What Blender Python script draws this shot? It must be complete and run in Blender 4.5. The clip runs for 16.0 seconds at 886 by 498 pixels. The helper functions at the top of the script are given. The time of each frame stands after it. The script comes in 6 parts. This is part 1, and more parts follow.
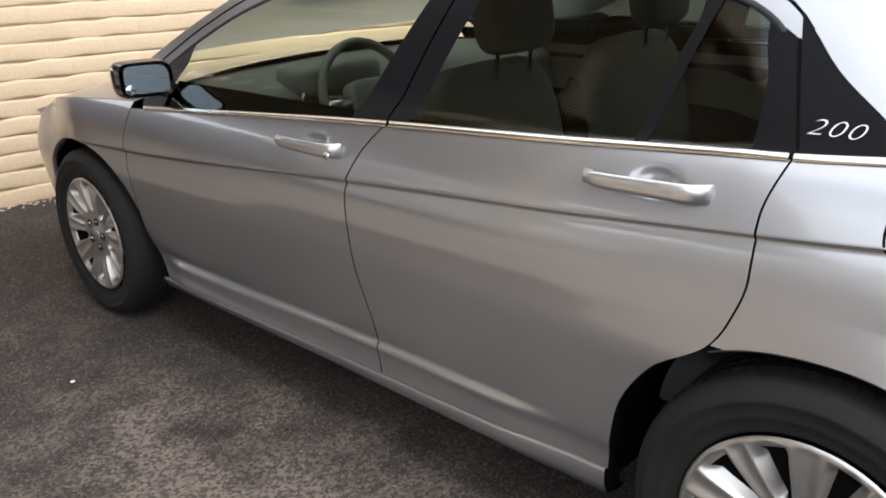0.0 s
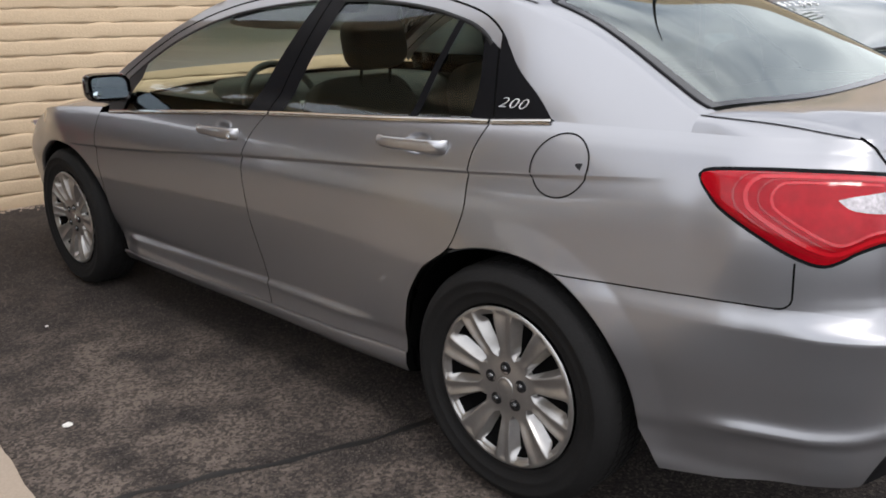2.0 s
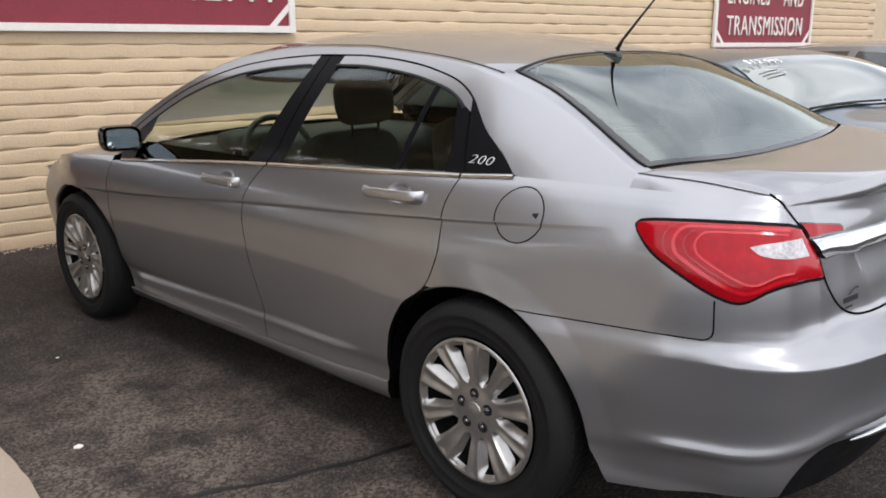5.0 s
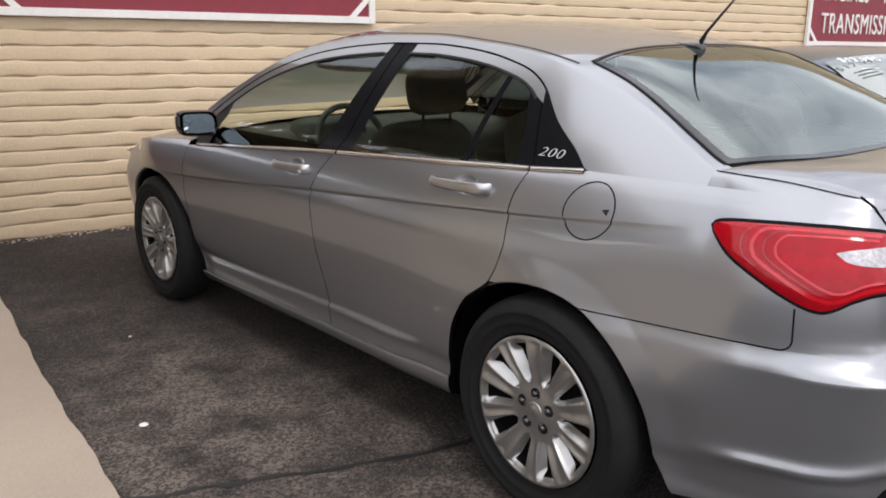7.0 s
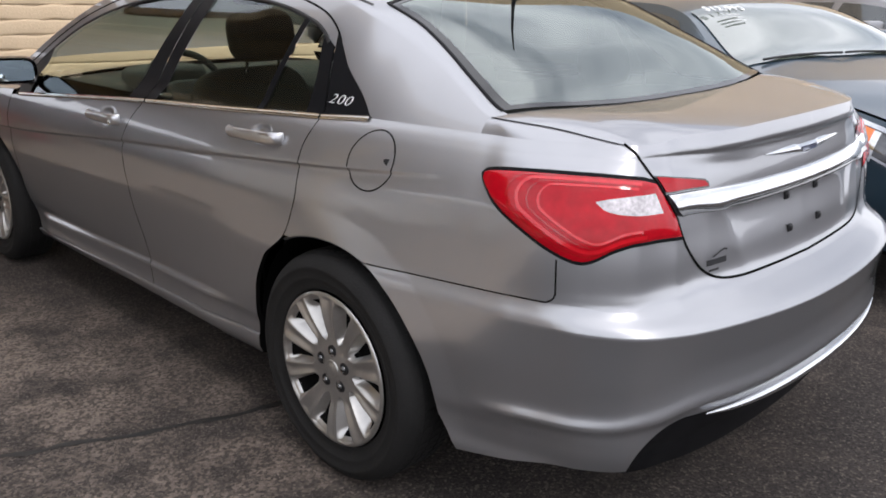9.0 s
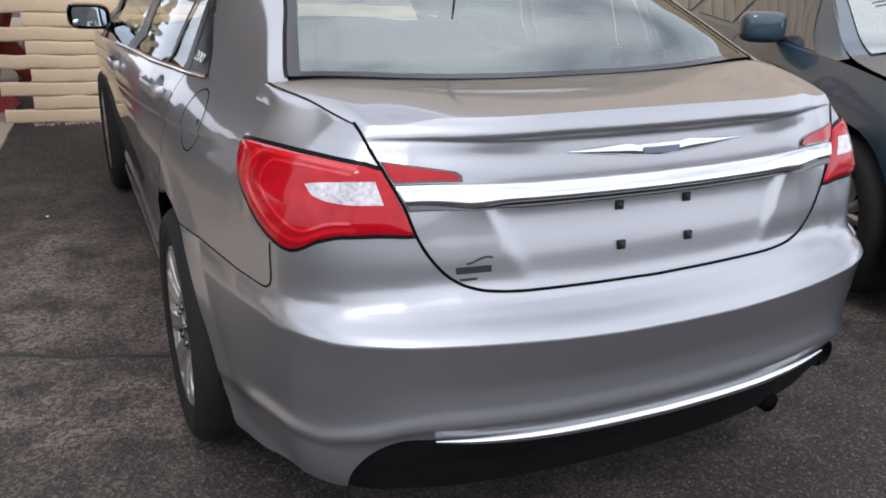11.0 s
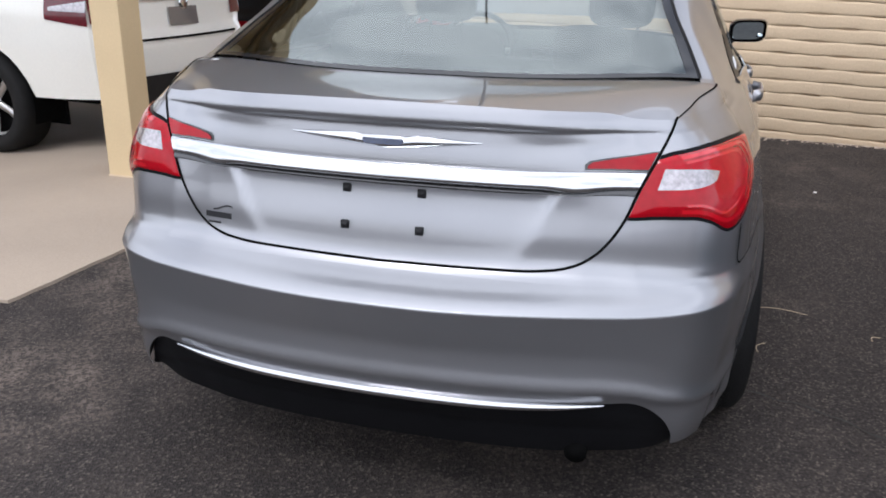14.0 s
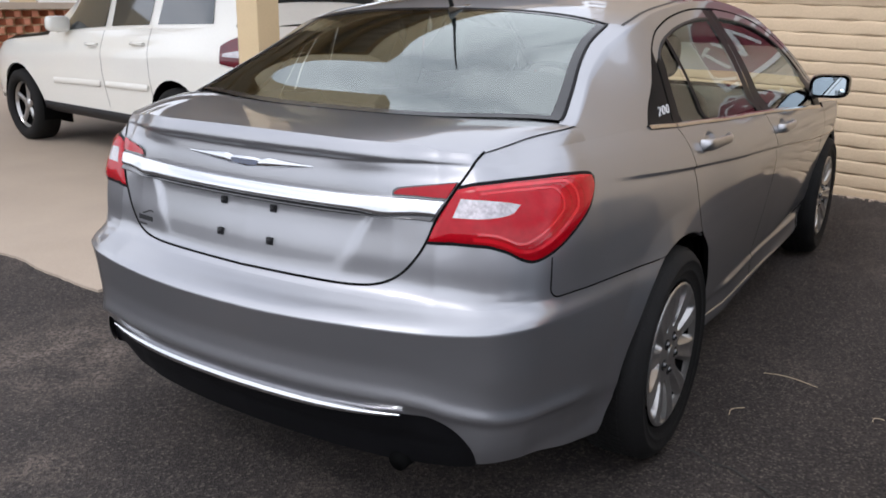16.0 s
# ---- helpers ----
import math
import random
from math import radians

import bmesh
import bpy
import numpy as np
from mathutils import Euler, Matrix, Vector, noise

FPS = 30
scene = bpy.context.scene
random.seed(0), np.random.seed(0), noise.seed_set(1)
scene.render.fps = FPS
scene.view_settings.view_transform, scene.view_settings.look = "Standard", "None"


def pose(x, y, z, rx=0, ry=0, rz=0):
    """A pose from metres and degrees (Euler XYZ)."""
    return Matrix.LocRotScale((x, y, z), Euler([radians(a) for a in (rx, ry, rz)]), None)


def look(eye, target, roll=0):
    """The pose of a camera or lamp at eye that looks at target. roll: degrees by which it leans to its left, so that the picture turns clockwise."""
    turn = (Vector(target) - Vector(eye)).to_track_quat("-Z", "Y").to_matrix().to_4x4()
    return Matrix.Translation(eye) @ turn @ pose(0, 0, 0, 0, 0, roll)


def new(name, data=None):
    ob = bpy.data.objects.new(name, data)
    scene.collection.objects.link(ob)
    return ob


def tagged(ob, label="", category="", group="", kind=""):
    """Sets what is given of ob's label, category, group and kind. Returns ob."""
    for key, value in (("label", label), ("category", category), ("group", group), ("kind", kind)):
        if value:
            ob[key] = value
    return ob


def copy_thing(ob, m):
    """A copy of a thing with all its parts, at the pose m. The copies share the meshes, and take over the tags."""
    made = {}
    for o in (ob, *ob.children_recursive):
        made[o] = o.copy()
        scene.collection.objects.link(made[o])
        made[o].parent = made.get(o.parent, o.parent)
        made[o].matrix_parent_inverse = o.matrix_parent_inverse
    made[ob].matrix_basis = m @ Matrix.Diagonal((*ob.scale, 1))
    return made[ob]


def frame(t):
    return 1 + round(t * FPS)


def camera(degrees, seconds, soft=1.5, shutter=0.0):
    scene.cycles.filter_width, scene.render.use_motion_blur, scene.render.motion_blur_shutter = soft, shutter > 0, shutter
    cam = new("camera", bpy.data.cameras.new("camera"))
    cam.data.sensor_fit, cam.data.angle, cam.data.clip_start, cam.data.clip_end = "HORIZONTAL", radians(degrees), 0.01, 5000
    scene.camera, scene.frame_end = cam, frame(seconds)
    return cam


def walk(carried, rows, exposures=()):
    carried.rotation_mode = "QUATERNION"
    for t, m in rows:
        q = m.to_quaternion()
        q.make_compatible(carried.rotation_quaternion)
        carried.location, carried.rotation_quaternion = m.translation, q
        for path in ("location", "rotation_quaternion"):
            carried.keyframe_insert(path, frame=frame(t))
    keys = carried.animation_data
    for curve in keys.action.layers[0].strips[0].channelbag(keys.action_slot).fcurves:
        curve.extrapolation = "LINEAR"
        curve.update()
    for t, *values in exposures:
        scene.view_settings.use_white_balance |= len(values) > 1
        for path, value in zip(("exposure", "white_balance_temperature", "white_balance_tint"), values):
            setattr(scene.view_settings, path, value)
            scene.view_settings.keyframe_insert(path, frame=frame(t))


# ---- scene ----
cam = camera(56.1, 16.0, soft=1.8)
PATH = [
    (0, (-2.156, -0.381, 1.385), (-0.817, 0.927, 0.678), -2.3),
    (0.5, (-2.17, -0.693, 1.375), (-0.82, 0.612, 0.687), -2.1),
    (1, (-2.236, -0.918, 1.362), (-0.89, 0.41, 0.712), -2.0),
    (1.5, (-2.374, -1.146, 1.336), (-1.018, 0.198, 0.741), -1.3),
    (2, (-2.423, -1.289, 1.346), (-1.065, 0.055, 0.754), -1.5),
    (2.5, (-2.421, -1.412, 1.361), (-1.084, -0.075, 0.707), -0.9),
    (3, (-2.463, -1.449, 1.409), (-1.088, -0.133, 0.794), -0.6),
    (3.5, (-2.487, -1.49, 1.415), (-1.05, -0.237, 0.811), -0.3),
    (4, (-2.503, -1.517, 1.42), (-1.055, -0.258, 0.856), -0.6),
    (4.5, (-2.519, -1.509, 1.414), (-1.086, -0.214, 0.894), -0.9),
    (5, (-2.574, -1.53, 1.424), (-1.193, -0.172, 0.925), -1.1),
    (5.2, (-2.569, -1.517, 1.425), (-1.199, -0.142, 0.943), -1.3),
    (7.3, (-2.507, -1.503, 1.39), (-1.27, -0.018, 0.876), -0.4),
    (7.5, (-2.501, -1.476, 1.38), (-1.264, 0.007, 0.858), -0.7),
    (8, (-2.493, -1.48, 1.392), (-1.234, -0.024, 0.85), -1.8),
    (8.5, (-2.406, -1.565, 1.397), (-1.092, -0.173, 0.817), -1.6),
    (9, (-2.164, -1.706, 1.374), (-0.82, -0.359, 0.76), 0.3),
    (9.5, (-1.911, -1.744, 1.367), (-0.529, -0.457, 0.706), 0.8),
    (9.7, (-1.804, -1.776, 1.372), (-0.452, -0.467, 0.693), 0.9),
    (11.8, (-0.668, -2.443, 1.344), (-0.239, -0.595, 0.711), 1.5),
    (12, (-0.538, -2.463, 1.332), (-0.168, -0.595, 0.722), 1.4),
    (12.5, (-0.223, -2.471, 1.338), (-0.035, -0.567, 0.757), 1.1),
    (13, (0.087, -2.564, 1.324), (-0.068, -0.662, 0.725), -0.1),
    (13.5, (0.347, -2.558, 1.324), (-0.039, -0.711, 0.663), -0.1),
    (14, (0.598, -2.579, 1.368), (0.112, -0.76, 0.694), 0.9),
    (14.5, (0.881, -2.618, 1.388), (0.291, -0.805, 0.786), 0.6),
    (15, (1.116, -2.554, 1.352), (0.467, -0.742, 0.808), 0.6),
    (15.5, (1.325, -2.474, 1.351), (0.5, -0.729, 0.827), 1.2),
    (16, (1.567, -2.379, 1.363), (0.538, -0.759, 0.8), 0.7),
]
walk(cam, [(t, look(eye, target, roll)) for t, eye, target, roll in PATH],
     ((0, 0.61, 6350, 10), (0.6, 0.33, 6520, 10), (1.2, 0.14, 6500, 11), (2, -0.09, 6450, 13), (3, 0.0, 6450, 13), (3.6, -0.06, 6450, 13), (4.5, -0.05, 6470, 13), (9.7, 0.03, 6350, 14), (11.8, 0, 6050, 14), (12.6, -0.1, 6050, 14), (14.5, 0, 6080, 14), (15.4, -0.21, 6120, 14), (16, -0.1, 6150, 14)))
# world, sun and exposure
SUN_EL, SUN_AZ = 52.0, 200.0
world = bpy.data.worlds.new("world")
scene.world = world
world.use_nodes = True
wn = world.node_tree.nodes
wl = world.node_tree.links
sky = wn.new("ShaderNodeTexSky")
sky.sky_type, sky.sun_disc = "NISHITA", False
sky.sun_elevation, sky.sun_rotation = radians(SUN_EL), radians(SUN_AZ)
sky.dust_density, sky.air_density = 2.0, 1.0
tco = wn.new("ShaderNodeTexCoord")
cmap = wn.new("ShaderNodeMapping")
cmap.inputs["Scale"].default_value = (1.0, 1.0, 2.2)
cloud = wn.new("ShaderNodeTexNoise")
cloud.inputs["Scale"].default_value, cloud.inputs["Detail"].default_value, cloud.inputs["Roughness"].default_value = 1.7, 5.0, 0.55
cramp = wn.new("ShaderNodeValToRGB")
cramp.color_ramp.elements[0].position, cramp.color_ramp.elements[1].position = 0.24, 0.54
cmix = wn.new("ShaderNodeMix")
cmix.data_type = "RGBA"
cmix.inputs["B"].default_value = (17.0, 17.5, 18.2, 1)
wl.new(tco.outputs["Generated"], cmap.inputs["Vector"])
wl.new(cmap.outputs["Vector"], cloud.inputs["Vector"])
wl.new(cloud.outputs["Fac"], cramp.inputs["Fac"])
wl.new(cramp.outputs["Color"], cmix.inputs["Factor"])
wl.new(sky.outputs["Color"], cmix.inputs["A"])
wl.new(cmix.outputs["Result"], wn["Background"].inputs["Color"])
wn["Background"].inputs["Strength"].default_value = 0.118
sun = new("sun", bpy.data.lights.new("sun", "SUN"))
sun.data.energy, sun.data.angle, sun.data.color = 0.85, radians(12), (1.0, 0.965, 0.92)
sun.matrix_world = pose(0, 0, 12, 90 - SUN_EL, 0, 180 - SUN_AZ)


# ---------------------------------------------------------------- materials
def mat(name, color, rough=0.5, metal=0.0, coat=0.0, var=0.15, scale=6.0, bump=0.0, bscale=60.0, spec=0.5, **extra):
    """A principled material with colour variation at two scales and a fine relief."""
    m = bpy.data.materials.new(name)
    m.use_nodes = True
    n, l = m.node_tree.nodes, m.node_tree.links
    p = n["Principled BSDF"]
    p.inputs["Roughness"].default_value, p.inputs["Metallic"].default_value = rough, metal
    p.inputs["Coat Weight"].default_value, p.inputs["Coat Roughness"].default_value = coat, 0.04
    p.inputs["Specular IOR Level"].default_value = spec
    co = n.new("ShaderNodeTexCoord")
    a, b = n.new("ShaderNodeTexNoise"), n.new("ShaderNodeTexNoise")
    a.inputs["Scale"].default_value, a.inputs["Detail"].default_value = scale, 4
    b.inputs["Scale"].default_value, b.inputs["Detail"].default_value = bscale, 3
    for t in (a, b):
        l.new(co.outputs["Object"], t.inputs["Vector"])
    add = n.new("ShaderNodeMath")
    add.operation = "ADD"
    l.new(a.outputs["Fac"], add.inputs[0])
    l.new(b.outputs["Fac"], add.inputs[1])
    mr = n.new("ShaderNodeMapRange")
    mr.inputs["From Min"].default_value, mr.inputs["From Max"].default_value = 0.6, 1.4
    mr.inputs["To Min"].default_value, mr.inputs["To Max"].default_value = 1 - var, 1 + var
    l.new(add.outputs[0], mr.inputs["Value"])
    mul = n.new("ShaderNodeVectorMath")
    mul.operation = "SCALE"
    mul.inputs[0].default_value = color
    l.new(mr.outputs["Result"], mul.inputs["Scale"])
    l.new(mul.outputs["Vector"], p.inputs["Base Color"])
    if bump:
        bn = n.new("ShaderNodeBump")
        bn.inputs["Strength"].default_value, bn.inputs["Distance"].default_value = bump, 0.004
        l.new(b.outputs["Fac"], bn.inputs["Height"])
        l.new(bn.outputs["Normal"], p.inputs["Normal"])
    if name == "silver_paint":
        p.inputs["Coat Roughness"].default_value = 0.03
    for key, value in extra.items():
        p.inputs[key.replace("_", " ")].default_value = value
    return m


def glass(name, tint, base=0.04, rough=0.02, gloss=(0.9, 0.95, 1.0)):
    """Thin tinted pane: clear tint with a mirror-like sheen that grows at a slant."""
    m = bpy.data.materials.new(name)
    m.use_nodes = True
    n, l = m.node_tree.nodes, m.node_tree.links
    n.remove(n["Principled BSDF"])
    tr, gl, fr, mx = n.new("ShaderNodeBsdfTransparent"), n.new("ShaderNodeBsdfGlossy"), n.new("ShaderNodeFresnel"), n.new("ShaderNodeMixShader")
    tr.inputs["Color"].default_value = (*tint, 1)
    gl.inputs["Color"].default_value, gl.inputs["Roughness"].default_value = (*gloss, 1), rough
    fr.inputs["IOR"].default_value = 1.0 + base * 14
    l.new(fr.outputs[0], mx.inputs[0])
    l.new(tr.outputs[0], mx.inputs[1])
    l.new(gl.outputs[0], mx.inputs[2])
    l.new(mx.outputs[0], n["Material Output"].inputs["Surface"])
    return m


M = {
    "paint": mat("silver_paint", (0.338, 0.341, 0.356), 0.34, 0.86, 1.0, var=0.03, scale=0.8, bscale=900, Specular_Tint=(0.45, 0.45, 0.46, 1.0)),
    "black": mat("black_plastic", (0.011, 0.011, 0.012), 0.5, spec=0.3, var=0.3, scale=9),
    "frit": mat("black_glass_border", (0.008, 0.008, 0.009), 0.3, var=0.1, spec=0.04),
    "gloss": mat("gloss_black", (0.012, 0.012, 0.013), 0.08, coat=1.0, var=0.1),
    "gap": mat("dark_gap", (0.005, 0.005, 0.005), 0.95, var=0.2, spec=0.0),
    "chrome": mat("chrome", (0.62, 0.63, 0.645), 0.07, 1.0, var=0.03, scale=3),
    "bronze_trim": mat("bright_trim", (0.55, 0.52, 0.48), 0.12, 1.0, var=0.05, scale=3),
    "alloy": mat("alloy", (0.40, 0.39, 0.375), 0.29, 0.85, 0.15, var=0.10, scale=14),
    "disc": mat("brake_steel", (0.10, 0.095, 0.09), 0.5, 0.8, var=0.3, scale=20),
    "tyre": mat("tyre_rubber", (0.0095, 0.0092, 0.009), 0.75, spec=0.22, var=0.3, scale=12, bump=0.3, bscale=160),
    "red": mat("red_lens", (0.34, 0.0018, 0.008), 0.14, coat=0.32, var=0.20, scale=13, bscale=60, spec=0.18),
    "red2": mat("red_lens_bright", (0.49, 0.0035, 0.011), 0.16, coat=0.5, var=0.10, scale=30),
    "red_deep": mat("red_lens_dark", (0.29, 0.0015, 0.005), 0.16, coat=0.5, var=0.1),
    "clear": mat("clear_lens", (0.42, 0.39, 0.40), 0.16, 0.6, coat=0.6, var=0.40, scale=45, bump=0.25, bscale=120),
    "fabric": mat("dark_fabric", (0.055, 0.054, 0.055), 0.85, var=0.2, scale=30, bump=0.3, bscale=300),
    "dash": mat("dash_plastic", (0.10, 0.10, 0.10), 0.6, var=0.2, scale=20),
    "silver": mat("satin_silver", (0.5, 0.5, 0.51), 0.33, 1.0, var=0.05),
    "white_ink": mat("white_letter", (0.8, 0.8, 0.8), 0.35, var=0.05),
    "ink": mat("black_ink", (0.01, 0.01, 0.012), 0.5, var=0.1),
    "side_glass": glass("side_glass", (0.80, 0.86, 0.74), 0.034),
    "rear_glass": glass("rear_glass", (0.52, 0.57, 0.54), 0.105, gloss=(0.93, 1.0, 0.96)),
    "wind_glass": glass("windshield_glass", (0.62, 0.70, 0.62), 0.035),
    "mirror": mat("mirror_glass", (0.48, 0.55, 0.58), 0.01, 1.0, var=0.0),
}


# ---------------------------------------------------------------- mesh helpers
def mesh_object(name, bm, material, parent=None, label="", smooth=True):
    me = bpy.data.meshes.new(name)
    bm.to_mesh(me)
    bm.free()
    for mt in material if isinstance(material, (list, tuple)) else (material,):
        me.materials.append(mt)
    if smooth:
        me.shade_smooth()
    ob = new(name, me)
    if parent is not None:
        ob.parent = parent
    if label:
        tagged(ob, label)
    return ob


def part(name, bm, material, parent, label="", smooth=True):
    return mesh_object(name, bm, material, parent, label, smooth)


def thing(name, label, category, m=None, group="", kind=""):
    ob = new(name)
    ob.empty_display_size = 0.2
    if m is not None:
        ob.matrix_world = m
    return tagged(ob, label, category, group, kind)


def spline(pts):
    """A smooth function through (t, value) pairs (monotone cubic)."""
    xs, ys = np.array([p[0] for p in pts], float), np.array([p[1] for p in pts], float)
    o = np.argsort(xs)
    xs, ys = xs[o], ys[o]
    h, d = np.diff(xs), np.diff(ys) / np.diff(xs)
    m = np.r_[d[0], (d[:-1] + d[1:]) / 2, d[-1]]
    for i in range(1, len(xs) - 1):
        m[i] = 0 if d[i - 1] * d[i] <= 0 else 3 * (h[i - 1] + h[i]) / ((2 * h[i] + h[i - 1]) / d[i - 1] + (h[i] + 2 * h[i - 1]) / d[i])

    def f(t):
        t = np.clip(np.asarray(t, float), xs[0], xs[-1])
        i = np.clip(np.searchsorted(xs, t) - 1, 0, len(h) - 1)
        s = (t - xs[i]) / h[i]
        return ys[i] * (1 + 2 * s) * (1 - s) ** 2 + m[i] * h[i] * s * (1 - s) ** 2 + ys[i + 1] * s * s * (3 - 2 * s) + m[i + 1] * h[i] * s * s * (s - 1)

    return f


def smooth(a, b, t):
    s = np.clip((np.asarray(t, float) - a) / (b - a), 0, 1)
    return s * s * (3 - 2 * s)


def grid_mesh(rows, flip=False, skirt=None, close=False):
    """A mesh from rows of points; skirt: the edge is turned down by that vector function."""
    bm = bmesh.new()
    g = [[bm.verts.new(p) for p in r] for r in rows]
    nr, nc = len(g), len(g[0])
    for i in range(nr - 1):
        for j in range(nc if close else nc - 1):
            q = [g[i][j], g[i][(j + 1) % nc], g[i + 1][(j + 1) % nc], g[i + 1][j]]
            try:
                bm.faces.new(q[::-1] if flip else q)
            except ValueError:
                pass
    if skirt is not None:
        ring = [(0, j) for j in range(nc)] + [(i, nc - 1) for i in range(1, nr)] + [(nr - 1, j) for j in range(nc - 2, -1, -1)] + [(i, 0) for i in range(nr - 2, 0, -1)]
        top = [bm.verts.new(rows[i][j]) for i, j in ring]
        low = [bm.verts.new(Vector(rows[i][j]) + Vector(skirt)) for i, j in ring]
        for k in range(len(ring)):
            k2 = (k + 1) % len(ring)
            q = [top[k2], top[k], low[k], low[k2]]
            bm.faces.new(q[::-1] if flip else q).material_index = 1
    return bm


def mirrored(rows):
    return [[(-x, y, z) for x, y, z in r] for r in rows]


def ribbon_mesh(pts, nrm, width, lift, thick=0.0):
    """A strip along points on a surface with the surface's normals."""
    rows = [[], [], [], []] if thick else [[], []]
    for i, p in enumerate(pts):
        t = Vector(pts[min(i + 1, len(pts) - 1)]) - Vector(pts[max(i - 1, 0)])
        n = Vector(nrm[i]).normalized()
        s = t.cross(n).normalized() * (width[i] if isinstance(width, (list, np.ndarray)) else width) / 2
        p = Vector(p) + n * lift
        if thick:
            rows[0].append(p - s)
            rows[1].append(p - s * 0.8 + n * thick)
            rows[2].append(p + s * 0.8 + n * thick)
            rows[3].append(p + s)
        else:
            rows[0].append(p - s)
            rows[1].append(p + s)
    return grid_mesh(rows, flip=True)


def box_bm(bm, x0, y0, z0, x1, y1, z1, bevel=0.0):
    vs = [bm.verts.new((x, y, z)) for z in (z0, z1) for y in (y0, y1) for x in (x0, x1)]
    fs = [bm.faces.new([vs[i] for i in q]) for q in ((0, 2, 3, 1), (4, 5, 7, 6), (0, 1, 5, 4), (2, 6, 7, 3), (0, 4, 6, 2), (1, 3, 7, 5))]
    if bevel:
        es = list({e for f in fs for e in f.edges})
        bmesh.ops.bevel(bm, geom=es, offset=bevel, segments=2, affect="EDGES", profile=0.6)
    return bm


def box(x0, y0, z0, x1, y1, z1, bevel=0.0):
    return box_bm(bmesh.new(), x0, y0, z0, x1, y1, z1, bevel)


def tube_mesh(pts, radius, sides=10, caps=True):
    """A round tube along points; radius may be a list."""
    rows = []
    n = Vector((0, 0, 1))
    for i, p in enumerate(pts):
        t = (Vector(pts[min(i + 1, len(pts) - 1)]) - Vector(pts[max(i - 1, 0)])).normalized()
        if abs(t.dot(n)) > 0.95:
            n = Vector((1, 0, 0))
        a = t.cross(n).normalized()
        b = t.cross(a)
        r = radius[i] if isinstance(radius, (list, tuple)) else radius
        rows.append([Vector(p) + a * r * math.cos(k * math.tau / sides) + b * r * math.sin(k * math.tau / sides) for k in range(sides)])
    bm = grid_mesh(rows, close=True)
    if caps:
        bm.verts.ensure_lookup_table()
        bm.faces.new([bm.verts[k] for k in range(sides)][::-1])
        bm.faces.new([bm.verts[len(bm.verts) - sides + k] for k in range(sides)])
    bmesh.ops.recalc_face_normals(bm, faces=bm.faces)
    return bm


def lathe(profile, steps=48, axis="x"):
    """A body turned about the x axis from (radius, x) pairs."""
    rows = [[(x, r * math.cos(k * math.tau / steps), r * math.sin(k * math.tau / steps)) for k in range(steps)] for r, x in profile]
    bm = grid_mesh(rows, close=True)
    bmesh.ops.recalc_face_normals(bm, faces=bm.faces)
    return bm


def text_bm(words, size, depth=0.001, shear=0.0, align="LEFT", spacing=1.0, weight=0.0):
    cu = bpy.data.curves.new("letters", "FONT")
    cu.body, cu.size, cu.extrude, cu.shear, cu.align_x, cu.space_character = words, size, depth, shear, align, spacing
    cu.offset = weight
    ob = bpy.data.objects.new("letters", cu)
    scene.collection.objects.link(ob)
    bpy.context.view_layer.update()
    me = bpy.data.meshes.new_from_object(ob.evaluated_get(bpy.context.evaluated_depsgraph_get()))
    bm = bmesh.new()
    bm.from_mesh(me)
    bpy.data.objects.remove(ob)
    bpy.data.curves.remove(cu)
    bpy.data.meshes.remove(me)
    return bm


# ---------------------------------------------------------------- the silver sedan's surfaces
# plan of the body at its widest, one half, from the tail's middle to the nose's middle
OUT_X = [0, 0.16, 0.32, 0.48, 0.60, 0.70, 0.775, 0.825, 0.862, 0.903, 0.914, 0.918, 0.92, 0.917, 0.913, 0.903, 0.872, 0.815, 0.72, 0.54, 0.30, 0]
OUT_Y = [-1.005, -1.0, -0.985, -0.953, -0.91, -0.845, -0.74, -0.58, -0.36, 0.02, 0.45, 1.0, 1.7, 2.3, 2.75, 3.1, 3.3, 3.45, 3.6, 3.74, 3.82, 3.85]
_k = np.r_[0, np.cumsum(np.hypot(np.diff(OUT_X), np.diff(OUT_Y)))]
US = np.unique(np.r_[np.linspace(0, 2.2, 260), np.linspace(2.2, _k[-1], 160)])


def _through(k, v, t):
    """Catmull-Rom through values v at knots k."""
    m = np.gradient(v, k)
    i = np.clip(np.searchsorted(k, t) - 1, 0, len(k) - 2)
    h = k[i + 1] - k[i]
    s = (t - k[i]) / h
    return v[i] * (1 + 2 * s) * (1 - s) ** 2 + m[i] * h * s * (1 - s) ** 2 + v[i + 1] * s * s * (3 - 2 * s) + m[i + 1] * h * s * s * (s - 1)


OX, OY = _through(_k, np.array(OUT_X, float), US), _through(_k, np.array(OUT_Y, float), US)
_tx, _ty = np.gradient(OX, US), np.gradient(OY, US)
_l = np.hypot(_tx, _ty)
NX, NY = _ty / _l, -_tx / _l
REARW = np.where(OY < 1, np.clip(-NY, 0, 1) ** 1.5, 0.0)
FRONTW = np.where(OY > 1, np.clip(NY, 0, 1) ** 1.5, 0.0)

# how far the surface lies inside that plan, by height
D_SIDE = spline([(0.15, 0.12), (0.20, 0.062), (0.26, 0.044), (0.30, 0.049), (0.345, 0.047), (0.38, 0.037), (0.44, 0.0285), (0.52, 0.0185), (0.60, 0.0095), (0.68, 0.0025), (0.74, 0.0), (0.80, 0.001), (0.88, 0.012), (0.94, 0.034), (0.99, 0.062), (1.035, 0.100), (1.06, 0.125)])
